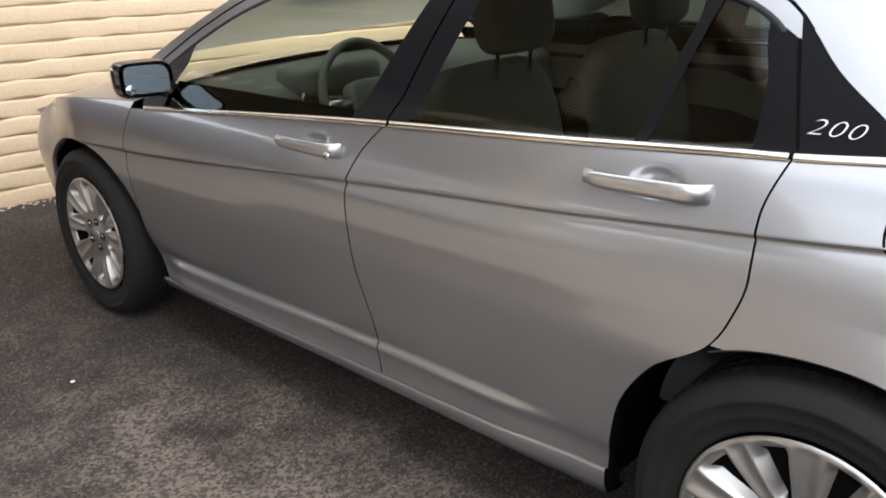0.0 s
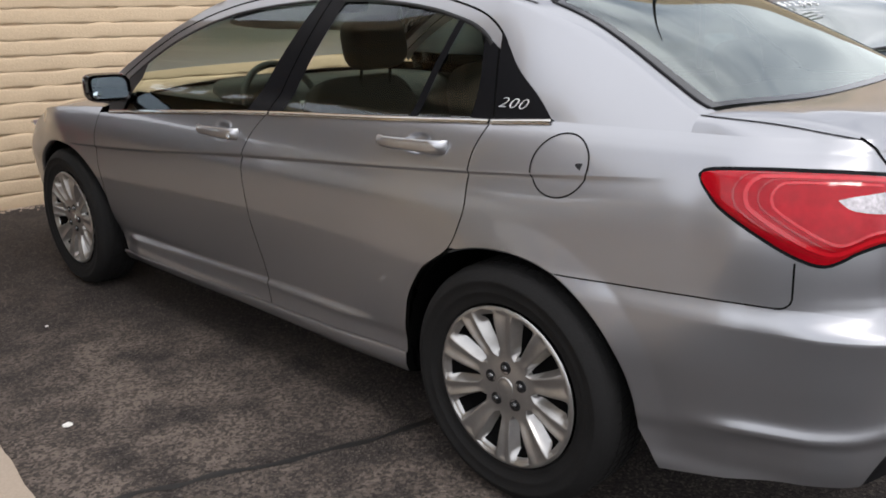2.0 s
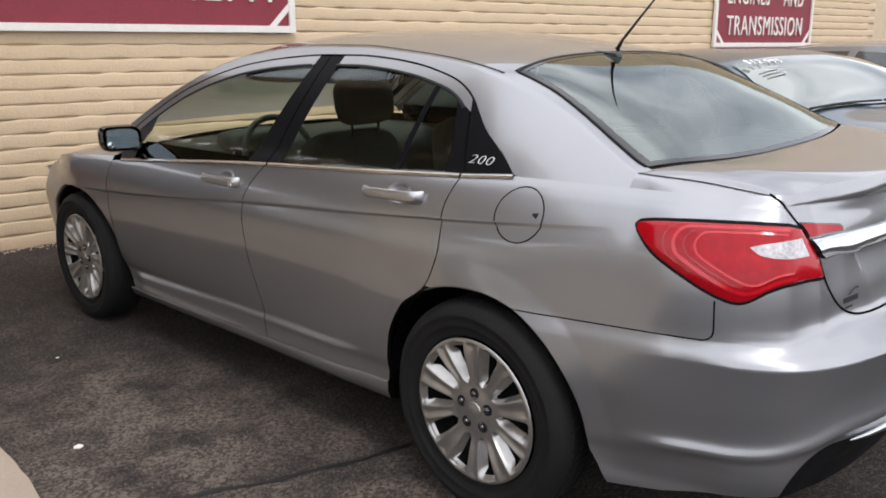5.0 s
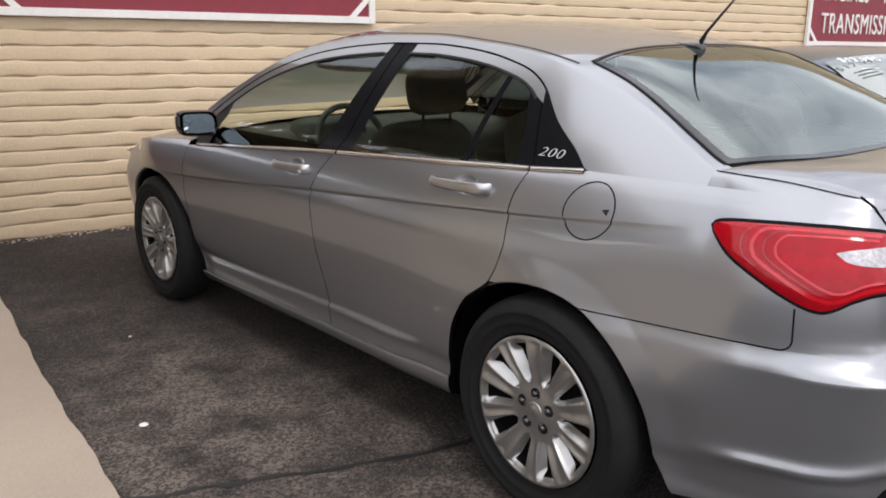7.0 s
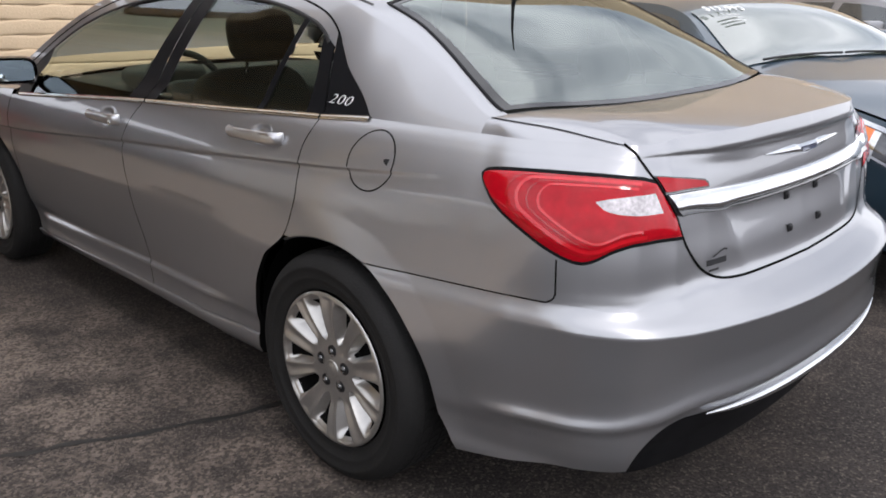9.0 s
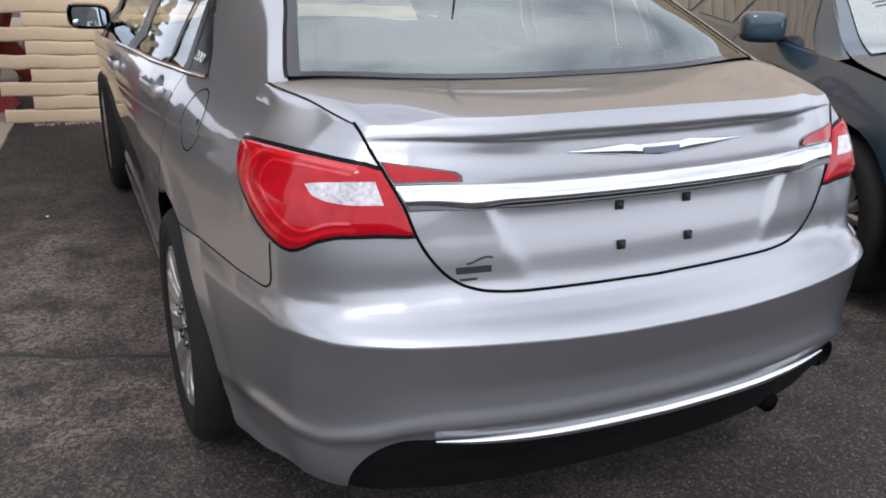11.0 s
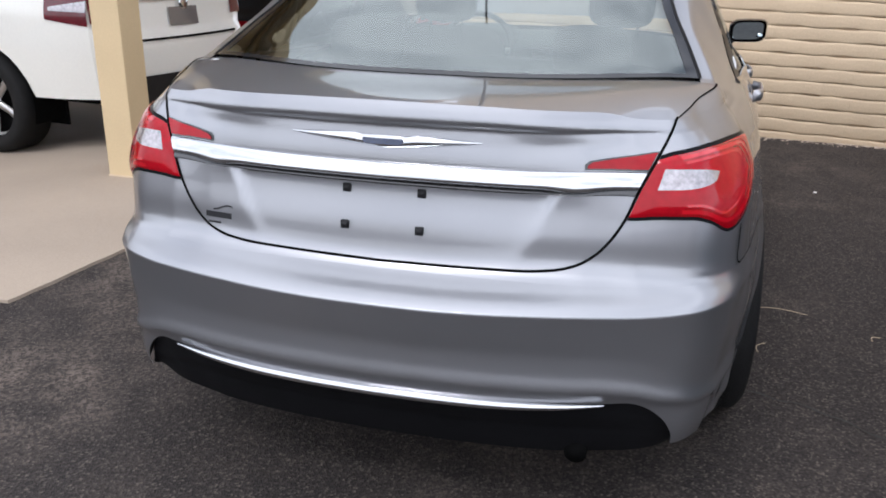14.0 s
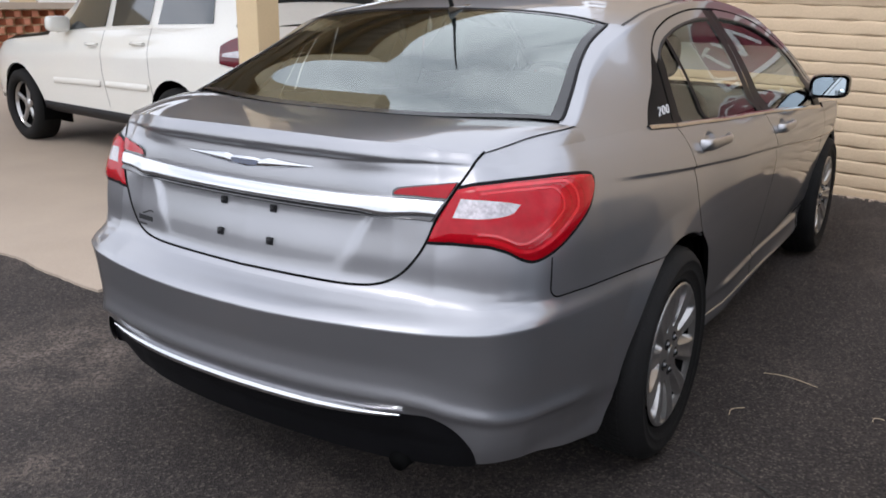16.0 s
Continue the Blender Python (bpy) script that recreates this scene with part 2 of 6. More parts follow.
# the tail above and below the bumper's sharp upper crease
CREASE_Z = 0.638
D_REAR_UP = spline([(0.638, 0.0), (0.650, 0.015), (0.672, 0.060), (0.697, 0.097), (0.722, 0.110), (0.78, 0.117), (0.86, 0.130), (0.90, 0.132), (0.93, 0.134), (0.985, 0.1445), (1.006, 0.1475), (1.015, 0.1405), (1.024, 0.1375), (1.040, 0.1410), (1.056, 0.1465), (1.08, 0.156)])
D_REAR_LOW = spline([(0.15, 0.14), (0.24, 0.100), (0.33, 0.056), (0.385, 0.038), (0.41, 0.030), (0.44, 0.0195), (0.462, 0.0115), (0.50, 0.0165), (0.53, 0.0175), (0.58, 0.0100), (0.638, 0.0)])
DOOR_LEAN = spline([(0.36, 0), (0.42, 0.25), (0.50, 0.65), (0.58, 0.92), (0.66, 0.95), (0.74, 0.55), (0.80, 0.0), (0.9, 0.0)])
RIDGE = spline([(0, 0.463), (0.50, 0.463), (0.60, 0.455), (0.66, 0.438), (0.72, 0.426), (0.78, 0.413), (0.87, 0.405), (1.0, 0.400), (1.16, 0.396), (2.0, 0.396)])
D_FRONT = spline([(0.15, 0.12), (0.3, 0.02), (0.5, 0.0), (0.62, 0.02), (0.72, 0.08), (0.80, 0.20), (0.9, 0.35), (1.06, 0.6)])
CHAR = spline([(-0.45, 0.945), (-0.337, 0.937), (0.135, 0.902), (1.16, 0.834), (2.33, 0.737), (3.2, 0.70)])

LEDGE = spline([(0.5, 0.376), (1.14, 0.363), (2.25, 0.327)])


def crease_lift(x):
    """How much higher the bumper's crease runs away from the middle."""
    return 0.009 * smooth(0.1, 0.5, x)


def delta(z):
    """Inset for every sample of the plan at height z."""
    lift = crease_lift(OX) * (OY < 1)
    zr = np.where(z > 0.5, z - lift * smooth(0.5, 0.6, z) * (1 - smooth(0.72, 0.80, z)), z)
    zl = zr + (0.462 - RIDGE(US)) * smooth(0.60, 0.50, z)
    ds, df = D_SIDE(np.full_like(US, z)), D_FRONT(np.full_like(US, z))
    dr = np.where(zr >= CREASE_Z, D_REAR_UP(zr), D_REAR_LOW(zl))
    corner = 4 * REARW * (1 - REARW)
    dr = dr - 0.037 * corner * smooth(0.64, 0.72, z)
    d = ds * (1 - REARW - FRONTW) + dr * REARW + df * FRONTW
    plate = smooth(-0.013, 0.013, 0.300 + 0.62 * (z - 0.70) - OX) * REARW
    d = d + plate * 0.011 * np.clip((z - 0.712) / 0.15, 0, 1) * (1 - smooth(0.885, 0.915, z))
    for yc, zc in ((1.285, 0.903), (0.345, 0.953)):
        r = np.sqrt(((OY - yc) / 0.052) ** 2 + ((z - zc) / 0.030) ** 2)
        d = d + 0.013 * (1 - smooth(0.45, 1.0, r))
    # the ledge low on the doors
    led = LEDGE(OY)
    ledge = np.clip((led + 0.016 - z) / 0.016, 0, 1) * smooth(0.20, 0.27, z)
    d = d - 0.016 * ledge * smooth(0.50, 0.75, OY) * (1 - smooth(2.15, 2.3, OY))
    d = d - 0.014 * corner * smooth(0.26, 0.36, z) * (1 - smooth(0.64, 0.70, z))
    # the tail's upper corners sweep forwards, and the hollow under the lip runs out before the lid's ends
    d = d + (0.016 * smooth(0.84, 0.96, z) + 0.026 * smooth(0.95, 1.035, z)) * smooth(0.32, 0.64, OX) * smooth(-0.48, -0.70, OY)
    d = d - 0.007 * np.exp(-(((z - 1.005) / 0.018) ** 2)) * smooth(0.22, 0.50, OX) * REARW
    d = d + 0.024 * np.clip((0.80 - z) / 0.40, 0, 1.1) ** 1.4 * np.clip((OY - 0.1) / 1.3, 0, 1)
    d = d + 0.017 * smooth(0.60, 0.84, z) * (1 - smooth(0.2, 0.6, OY)) * (1 - REARW) * (1 - smooth(-0.45, -0.6, OY))
    d = d + 0.011 * DOOR_LEAN(np.full_like(US, z)) * smooth(0.0, 0.4, OY)
    d = d + 0.085 * smooth(0.58, 0.84, z) * smooth(2.70, 3.20, OY) * (1 - FRONTW)
    # the flank swells behind the rear wheel and flares at the arch's edge
    d = d - 0.020 * smooth(0.72, 0.52, z) * smooth(-0.72, -0.42, OY) * (1 - smooth(0.0, 0.3, OY))
    r = np.sqrt((OY / 0.372) ** 2 + ((z - 0.33) / 0.386) ** 2)
    d = d - 0.010 * np.clip((1.19 - r) / 0.19, 0, 1) * smooth(0.12, -0.12, OY)
    d = d - 0.032 * corner * smooth(0.42, 0.29, z)
    # the ridge low on the flank of the tail
    off = z - RIDGE(US)
    crest = np.where(off > 0, np.exp(-((off / 0.021) ** 2)), np.exp(-((off / 0.012) ** 2)))
    low = 0.014 * crest * smooth(1.165, 0.98, US) * (1 - REARW)
    d = d + 0.012 * smooth(0.385, 0.27, z) * smooth(-0.36, -0.50, OY)
    return d - low


def ring(z):
    d = delta(z)
    return OX - NX * d, OY - NY * d


_cache = {}


def _ring(z):
    key = round(float(z), 4)
    if key not in _cache:
        _cache[key] = ring(key)
    return _cache[key]


def crease(y, z):
    """How far the flank steps in below the crease line."""
    drop = CHAR(y) - z
    return 0.0100 * np.clip(drop / 0.009, 0, 1) * np.exp(-np.maximum(drop - 0.009, 0) / 0.055) * smooth(-0.42, -0.12, y) * (1 - smooth(2.3, 2.8, y))


SIDE_FROM = int(np.searchsorted(US, 0.70))
REAR_TO = int(np.searchsorted(US, 1.45))


def at_u(u, z):
    x, y = _ring(z)
    px, py = np.interp(u, US, x), np.interp(u, US, y)
    return px - (crease(py, z) if py > -0.42 else 0.0), py


def side(y, z):
    """Half width of the flank at (y, z)."""
    xs, ys = _ring(z)
    return float(np.interp(y, ys[SIDE_FROM:], xs[SIDE_FROM:])) - float(crease(y, z))


def tail(x, z):
    """The tail's y at (x, z)."""
    xs, ys = _ring(z)
    return float(np.interp(abs(x), xs[:REAR_TO], ys[:REAR_TO]))


def u_side(y, z=0.7):
    xs, ys = _ring(z)
    return float(np.interp(y, ys[SIDE_FROM:], US[SIDE_FROM:]))


BELT = spline([(2.4, 0.885), (2.0, 0.913), (1.12, 0.974), (0.13, 1.023), (-0.09, 1.035), (-0.5, 1.035)])
DOOR_TOP = spline([(2.25, 0.99), (2.15, 1.045), (1.95, 1.152), (1.77, 1.232), (1.58, 1.290), (1.40, 1.326), (1.15, 1.352), (0.95, 1.361), (0.75, 1.360), (0.586, 1.350), (0.45, 1.333), (0.355, 1.313), (0.26, 1.286), (0.194, 1.250), (0.15, 1.208), (0.10, 1.155), (0.0, 1.078), (-0.05, 1.035)])
Z_MID = spline([(-0.52, 1.062), (-0.40, 1.112), (-0.2, 1.210), (0, 1.295), (0.15, 1.345), (0.3, 1.380), (0.5, 1.411), (0.8, 1.438), (1.1, 1.446), (1.4, 1.432), (1.6, 1.394), (1.8, 1.318), (2.0, 1.228), (2.2, 1.125), (2.42, 1.0)])
Z_RAIL = spline([(-0.52, 1.045), (-0.40, 1.072), (-0.3, 1.118), (-0.2, 1.168), (0, 1.258), (0.15, 1.310), (0.3, 1.342), (0.5, 1.366), (0.8, 1.388), (1.1, 1.390), (1.4, 1.366), (1.6, 1.325), (1.8, 1.252), (2.0, 1.162), (2.2, 1.06), (2.42, 0.94)])
LEAN = spline([(-0.55, 0.45), (-0.4, 0.46), (-0.2, 0.42), (-0.05, 0.28), (0.1, 0.08), (0.25, 0.0), (1.5, 0.0), (2.42, 0.0)])


def upper(y, z):
    """Half width of the cabin's flank above the belt."""
    d = z - 1.035
    if d <= 0:
        return side(y, z)
    return side(y, 1.035) - (0.36 + float(LEAN(y))) * d - 0.55 * d * d


def roof(s, y):
    """A point of the roof, the rear window or the windshield; s from -1 to 1 across."""
    zr, zm = float(Z_RAIL(y)), float(Z_MID(y))
    return s * upper(y, zr), y, zm - (zm - zr) * abs(s) ** (2.4 + 2.8 * float(smooth(0.35, 0.0, y)))


def flank(y, z):
    return -upper(y, z), y, z


def normal_of(f, a, b, e=0.004):
    """The outward normal of a surface point function at (a, b)."""
    p, q, r = Vector(f(a, b)), Vector(f(a + e, b)), Vector(f(a, b + e))
    n = (q - p).cross(r - p)
    n.normalize()
    c = p - Vector((0, min(max(p.y, -0.2), 2.6), 0.7))
    return n if n.dot(c) > 0 else -n


# ---------------------------------------------------------------- the silver sedan
car = thing("sedan", "silver-grey four-door sedan parked on dark asphalt", "car")

AXLES = (0.0, 2.766)
ARCH_RX, ARCH_RZ, HUB_Z = 0.418, 0.386, 0.33


def arch_rx(axle, sign):
    """Half length of the arch before (1) and behind (-1) its axle."""
    return 0.372 if axle == 0.0 and sign < 0 else ARCH_RX


def arch_power(axle, sign):
    """How square the arch is: round behind the rear axle, fuller elsewhere."""
    return 2.0 if axle == 0.0 and sign < 0 else 2.3


def arch_z(y, axle):
    """Height of the wheel arch's edge at y, or None outside it."""
    t = (y - axle) / arch_rx(axle, y - axle)
    return HUB_Z + ARCH_RZ * (1 - abs(t) ** arch_power(axle, y - axle)) ** 0.5 if abs(t) < 1 else None


def arch_front(z, axle, sign):
    """y of the arch's edge at height z."""
    t = min(max((z - HUB_Z) / ARCH_RZ, 0.0), 1.0)
    splay = 0.50 * max(0.0, 0.34 - z) if axle == 0.0 and sign < 0 else 0.0
    return axle + sign * (arch_rx(axle, sign) * (1 - t * t) ** (1 / arch_power(axle, sign)) + splay)


SILL = spline([(0.40, 0.295), (1.16, 0.276), (2.35, 0.238)])
SEAM_R = spline([(0.20, 0.426), (0.33, 0.418), (0.47, 0.395), (0.60, 0.318), (0.69, 0.201), (0.74, 0.172), (0.826, 0.148), (0.925, 0.150), (1.04, 0.122)])
SEAM_B = spline([(0.20, 1.118), (0.345, 1.135), (0.41, 1.140), (0.62, 1.178), (0.80, 1.166), (0.90, 1.115), (0.99, 1.04)])
SEAM_F = spline([(0.20, 2.245), (0.31, 2.325), (0.47, 2.385), (0.65, 2.375), (0.84, 2.285), (0.92, 2.23)])
G = 0.0022


def rows_side(y0, y1, zlo, zhi, n=40, m=84):
    """Rows of points of the left flank between two seams y(z) and two edges z(y); a row runs along the crease."""
    rows = []
    ts = [("a", t) for t in np.linspace(0, 1, m)] + [("b", t) for t in np.linspace(0, 1, 20)]
    for kind, t in ts:
        row = []
        for s in np.linspace(0, 1, n):
            z = 0.6
            for _ in range(6):
                ya, yb = float(y0(z)), float(y1(z))
                y = ya + (yb - ya) * s
                lo, hi = float(zlo(y)), float(zhi(y))
                c = min(max(float(CHAR(y)), lo + 0.02), hi - 0.02)
                z = lo + (c - 0.0006 - lo) * (1 - (1 - t) ** 1.3) if kind == "a" else c + 0.0006 + (hi - c) * t
            row.append((-side(y, z), y, z))
        rows.append(row)
    return rows


def both(name, rows, material, parent, label="", skirt=(0.016, 0, 0)):
    """The same panel on the left flank and, mirrored, on the right one."""
    mts = (material, M["gap"])
    made = [part(name, grid_mesh(rows, flip=True, skirt=skirt), mts, parent, label)]
    made.append(part(name, grid_mesh(mirrored(rows), flip=False, skirt=(-skirt[0], skirt[1], skirt[2])), mts, parent, label))
    return made


belt_low = lambda y: BELT(y) - 0.006
rear_doors = both("rear_door", rows_side(lambda z: SEAM_R(z) + G, lambda z: SEAM_B(z) - G, lambda y: SILL(y) + 0.012, belt_low, 90), M["paint"], car)
front_doors = both("front_door", rows_side(lambda z: SEAM_B(z) + G, lambda z: SEAM_F(z) - G, lambda y: SILL(y) + 0.012, belt_low, 90), M["paint"], car)


def fender_low(y):
    a = arch_z(float(y), AXLES[1])
    if a is not None:
        return a
    return 0.22 if y < 2.5 else 0.30


fender_top = spline([(2.2, 0.915), (2.5, 0.896), (2.9, 0.858), (3.15, 0.795), (3.38, 0.70)])
both("front_fender", rows_side(lambda z: SEAM_F(z) + G, lambda z: 3.38, fender_low, fender_top, 60, 30), M["paint"], car)
# sills under the doors
sill_rows = [[(-side(y, float(SILL(y)) + dz) + dx, y, float(SILL(y)) + dz) for y in np.linspace(0.43, 2.34, 40)] for dz, dx in ((-0.075, 0.05), (-0.06, 0.012), (-0.03, 0.004), (0.0, 0.0), (0.006, 0.001), (0.010, 0.006))]
both("sill", sill_rows, M["paint"], car, skirt=(0.03, 0, 0))

# tail: upper body round the back, from one rear door seam to the other, and the bumper below it
U_END = u_side(0.42, 0.5)


def joint(u):
    """Height of the joint between upper body and bumper along the plan."""
    y = float(np.interp(u, US, OY))
    return 0.688 + 0.011 * float(smooth(-0.15, -0.65, y)) - 0.009 * float(smooth(-0.70, -0.82, y))


def joint_gap(u):
    """Half the width of that joint, open on the flanks only."""
    y = float(np.interp(u, US, OY))
    return 0.0018 * float(smooth(-0.660, -0.650, y))


us_tail = np.unique(np.r_[np.linspace(0, 0.45, 30), np.linspace(0.45, 1.05, 110), np.linspace(1.05, U_END, 70)])


def full(rows):
    """Both halves of a panel that crosses the car's middle."""
    return [[(-x, y, z) for x, y, z in r[:0:-1]] + list(r) for r in rows]


def quarter_low(u):
    y = float(np.interp(u, US, OY))
    a = arch_z(y, 0.0)
    z = joint(u) + joint_gap(u)
    return max(z, a) if a is not None and y > -0.17 else z


TOP = 1.035


def rim_z(x):
    """Height of the tail's upper rim: the lid's lip stands higher than the wings beside it."""
    return TOP + (0.025 - 0.013 * (min(x, 0.62) / 0.6) ** 2) * (1 - float(smooth(0.50, 0.66, x)))


seam_u = lambda z: u_side(float(SEAM_R(z)) - G, z)
rows = []
for kind, t in [("a", t) for t in np.linspace(0, 1, 40)] + [("b", t) for t in np.linspace(0, 1, 30)]:
    row = []
    for q in np.linspace(0, 1, len(us_tail)):
        uq = float(np.interp(q, np.linspace(0, 1, len(us_tail)), us_tail)) / U_END
        z = 0.8
        for _ in range(5):
            u = uq * seam_u(min(z, 1.035))
            lo = quarter_low(u)
            top_ = rim_z(float(np.interp(u, US, OX))) if float(np.interp(u, US, OY)) < -0.4 else TOP
            c = min(max(float(CHAR(float(np.interp(u, US, OY)))), lo + 0.02), TOP - 0.02)
            z = lo + (c - 0.0006 - lo) * t if kind == "a" else c + 0.0006 + (top_ - c - 0.0006) * t
        x, y = at_u(u, z)
        row.append((-float(x), float(y), z))
    rows.append(row)
part("rear_body", grid_mesh(full(rows), flip=True), M["paint"], car)


BUMP_EDGE = spline([(0.70, 0.298), (0.80, 0.293), (0.886, 0.286), (1.05, 0.258), (1.2, 0.243), (1.6, 0.246)])


def bump_low(u):
    x, y = float(np.interp(u, US, OX)), float(np.interp(u, US, OY))
    z = float(BUMP_EDGE(u))
    val = 0.422 + 0.006 * (x / 0.55) ** 4
    k = float(np.clip((0.70 - x) / 0.12, 0, 1)) if y < -0.5 else 0.0
    k = (1 - (1 - k) ** 1.6) ** 0.6
    return z + (val - z) * k


def bump_u(z):
    return u_side(arch_front(z, 0.0, -1), z)


def bump_rows():
    """Rows of the bumper; one runs along its upper crease and one along its lower ridge."""
    us_b = np.unique(np.r_[np.linspace(0, 0.5, 50), np.linspace(0.5, 1.1, 100), np.linspace(1.1, 1.62, 60)])
    out = []
    for seg, ts in ((0, np.linspace(0, 1, 14)), (1, 1 - (1 - np.linspace(0, 1, 26)) ** 1.0), (2, np.linspace(0, 1, 18) ** 1.3)):
        for t in ts[(1 if seg else 0):]:
            row = []
            for u0 in us_b:
                z = 0.5
                for _ in range(6):
                    u = u0 / 1.62 * bump_u(z)
                    x0, y0 = float(np.interp(u, US, OX)), float(np.interp(u, US, OY))
                    lo, hi = bump_low(u), joint(u) - joint_gap(u)
                    cr = CREASE_Z + float(crease_lift(x0))
                    rg = max(float(RIDGE(u)), lo + 0.004)
                    k0, k1 = ((lo, rg), (rg, cr), (cr, hi))[seg]
                    z = k0 + (k1 - k0) * t
                x, y = at_u(u, z)
                row.append((-float(x), float(y), z))
            out.append(row)
    return out


part("rear_bumper", grid_mesh(full(bump_rows()), flip=True), M["paint"], car)
# black valance below the bumper
rows = []
for t in np.linspace(0, 1, 14):
    row = []
    for u in np.r_[np.linspace(0, 0.64, 50), 0.64 + 0.104 * np.sin(np.linspace(0.05, 1, 24) * math.pi / 2)]:
        x0 = float(np.interp(u, US, OX))
        e = math.sqrt(max(0.0, 1 - max(0.0, (u - 0.64) / 0.105) ** 2))
        hi = bump_low(u) + 0.006
        lo = 0.296 - (0.052 - 0.012 * float(smooth(0.40, 0.70, x0))) * e
        z = lo + (hi - lo) * t
        x, y = at_u(u, z + max(0.33 - z, 0.0) * (1 - float(smooth(0.72, 0.80, u))))
        inset = 0.004 * float(smooth(0.58, 0.70, u))
        row.append((-float(x) + inset, float(y) + 0.012 + inset + 0.05 * (1 - t) ** 2, z))
    rows.append(row)
part("rear_valance", grid_mesh(full(rows), flip=True), mat("valance_plastic", (0.006, 0.006, 0.007), 0.6, spec=0.12, var=0.3, scale=14), car, "matt black lower valance")


# deck and trunk lid
base_r = lambda s: -0.500 + 0.095 * abs(s) ** 3


def deck(q, v):
    """q: 0 at the tail's middle to 1 at the rear window's corner; v: 0 at the rim to 1 at the window."""
    u = q * u_side(-0.40, TOP)
    rim = rim_z(float(np.interp(u, US, OX)))
    x0, y0 = at_u(u, rim)
    s = math.sin(q**0.9 * math.pi / 2)
    x1, y1, z1 = roof(s, base_r(s))
    z1 -= 0.001
    f = 1 - (1 - v) ** 2.2
    return -(x0 + (x1 - x0) * v), y0 + (y1 - y0) * v, rim + (z1 - rim) * f


rows = [[deck(q, v) for q in np.linspace(0, 1, 90)] for v in np.linspace(0, 1, 24) ** 1.5]
part("deck", grid_mesh(full(rows), flip=True), M["paint"], car)

# cabin flanks: C pillar, roof rail and A pillar in one painted frame on each side
GE = 1.0


def glass_edge(y):
    """Where the rear window ends across the roof's half width."""
    return 0.945 - 0.05 * float(smooth(-0.25, 0.15, y))


def screen(s, y):
    """A point of the rear window; s from -1 to 1 across the glass."""
    return roof(s * glass_edge(y), y)


cols = []
for y in np.r_[np.linspace(-0.436, 0.3, 52), np.linspace(0.32, 2.30, 90)]:
    lo = float(DOOR_TOP(y)) if y > -0.048 else 1.033
    hi = float(Z_RAIL(y))
    lo = min(lo + 0.002, hi - 0.004)
    s_end = glass_edge(y) + (0.962 - glass_edge(y)) * float(smooth(0.11, 0.175, y))
    cols.append([flank(y, lo + (hi - lo) * t) for t in np.linspace(0, 1, 12)] + [(-roof(s, y)[0], y, roof(s, y)[2]) for s in np.linspace(1, s_end, 7)[1:]])
rows = [list(r) for r in zip(*cols)]
both("roof_rail", rows, M["paint"], car, skirt=(0.01, 0, -0.008))


def cap(y0, y1, s0, s1, n, m, inset=0.0, fn=roof):
    """Rows of the roof surface between y0(s) and y1(s)."""
    return [[tuple(np.array(fn(s, y0(s) + (y1(s) - y0(s)) * t)) - (0, 0, inset)) for s in np.linspace(s0, s1, n)] for t in np.linspace(0, 1, m)]


edge_r = lambda s: 0.175 - 0.07 * s * s
edge_w = lambda s: 1.58 - 0.10 * s * s
part("roof", grid_mesh(cap(edge_r, edge_w, -0.958, 0.958, 50, 50), flip=False), M["paint"], car)
for sg in (-1, 1):
    ys_ = np.linspace(0.125, 1.52, 50)
    part("roof_ditch", ribbon_mesh([roof(sg * 0.960, y) for y in ys_], [(sg * 0.3, 0, 1)] * 50, 0.010, 0.0012), M["black"], car, "black roof moulding")
part("rear_window", grid_mesh(cap(base_r, edge_r, -GE, GE, 40, 40, fn=screen), flip=False), M["rear_glass"], car, "tinted rear window with reflections")
M["border"] = mat("glass_border", (0.012, 0.012, 0.013), 0.10, var=0.1, spec=0.45)
for sg in (-1, 1):
    part("window_border", grid_mesh(cap(base_r, edge_r, sg * GE, sg * (GE - 0.050), 6, 40, -0.0012, screen), flip=sg > 0), M["border"], car, "black border of the rear window")
part("window_border", grid_mesh(cap(lambda s: base_r(s), lambda s: base_r(s) + 0.020, -GE + 0.05, GE - 0.05, 30, 5, -0.0012, screen)), M["border"], car)
part("window_border", grid_mesh(cap(lambda s: edge_r(s) - 0.02, edge_r, -GE + 0.05, GE - 0.05, 30, 5, -0.0012, screen)), M["border"], car)
for sg in (-1, 1):
    ys_ = [base_r(GE) + (edge_r(GE) - base_r(GE)) * t for t in np.linspace(0, 1, 40)]
    part("window_gasket", ribbon_mesh([screen(sg * GE, y) for y in ys_], [(sg * 0.25, -0.42, 0.87)] * 40, 0.010, 0.001, 0.002), M["frit"], car, "black gasket of the rear window")
ss_ = np.linspace(-GE, GE, 50)
part("window_gasket", ribbon_mesh([screen(q, edge_r(q)) for q in ss_], [(0.25 * q, -0.42, 0.87) for q in ss_], 0.012, 0.001, 0.002), M["frit"], car)
part("windshield", grid_mesh(cap(edge_w, lambda s: 2.36 - 0.10 * s * s, -0.94, 0.94, 30, 30)), M["wind_glass"], car)
for sg in (-1, 1):
    part("front_pillar", grid_mesh(cap(edge_w, lambda s: 2.36 - 0.10 * s * s, sg * 0.94, sg, 6, 30), flip=sg < 0), M["paint"], car)

# bonnet and nose
HOOD = spline([(2.2, 0.985), (2.4, 0.972), (2.8, 0.925), (3.1, 0.865), (3.38, 0.775), (3.64, 0.68), (3.82, 0.58)])


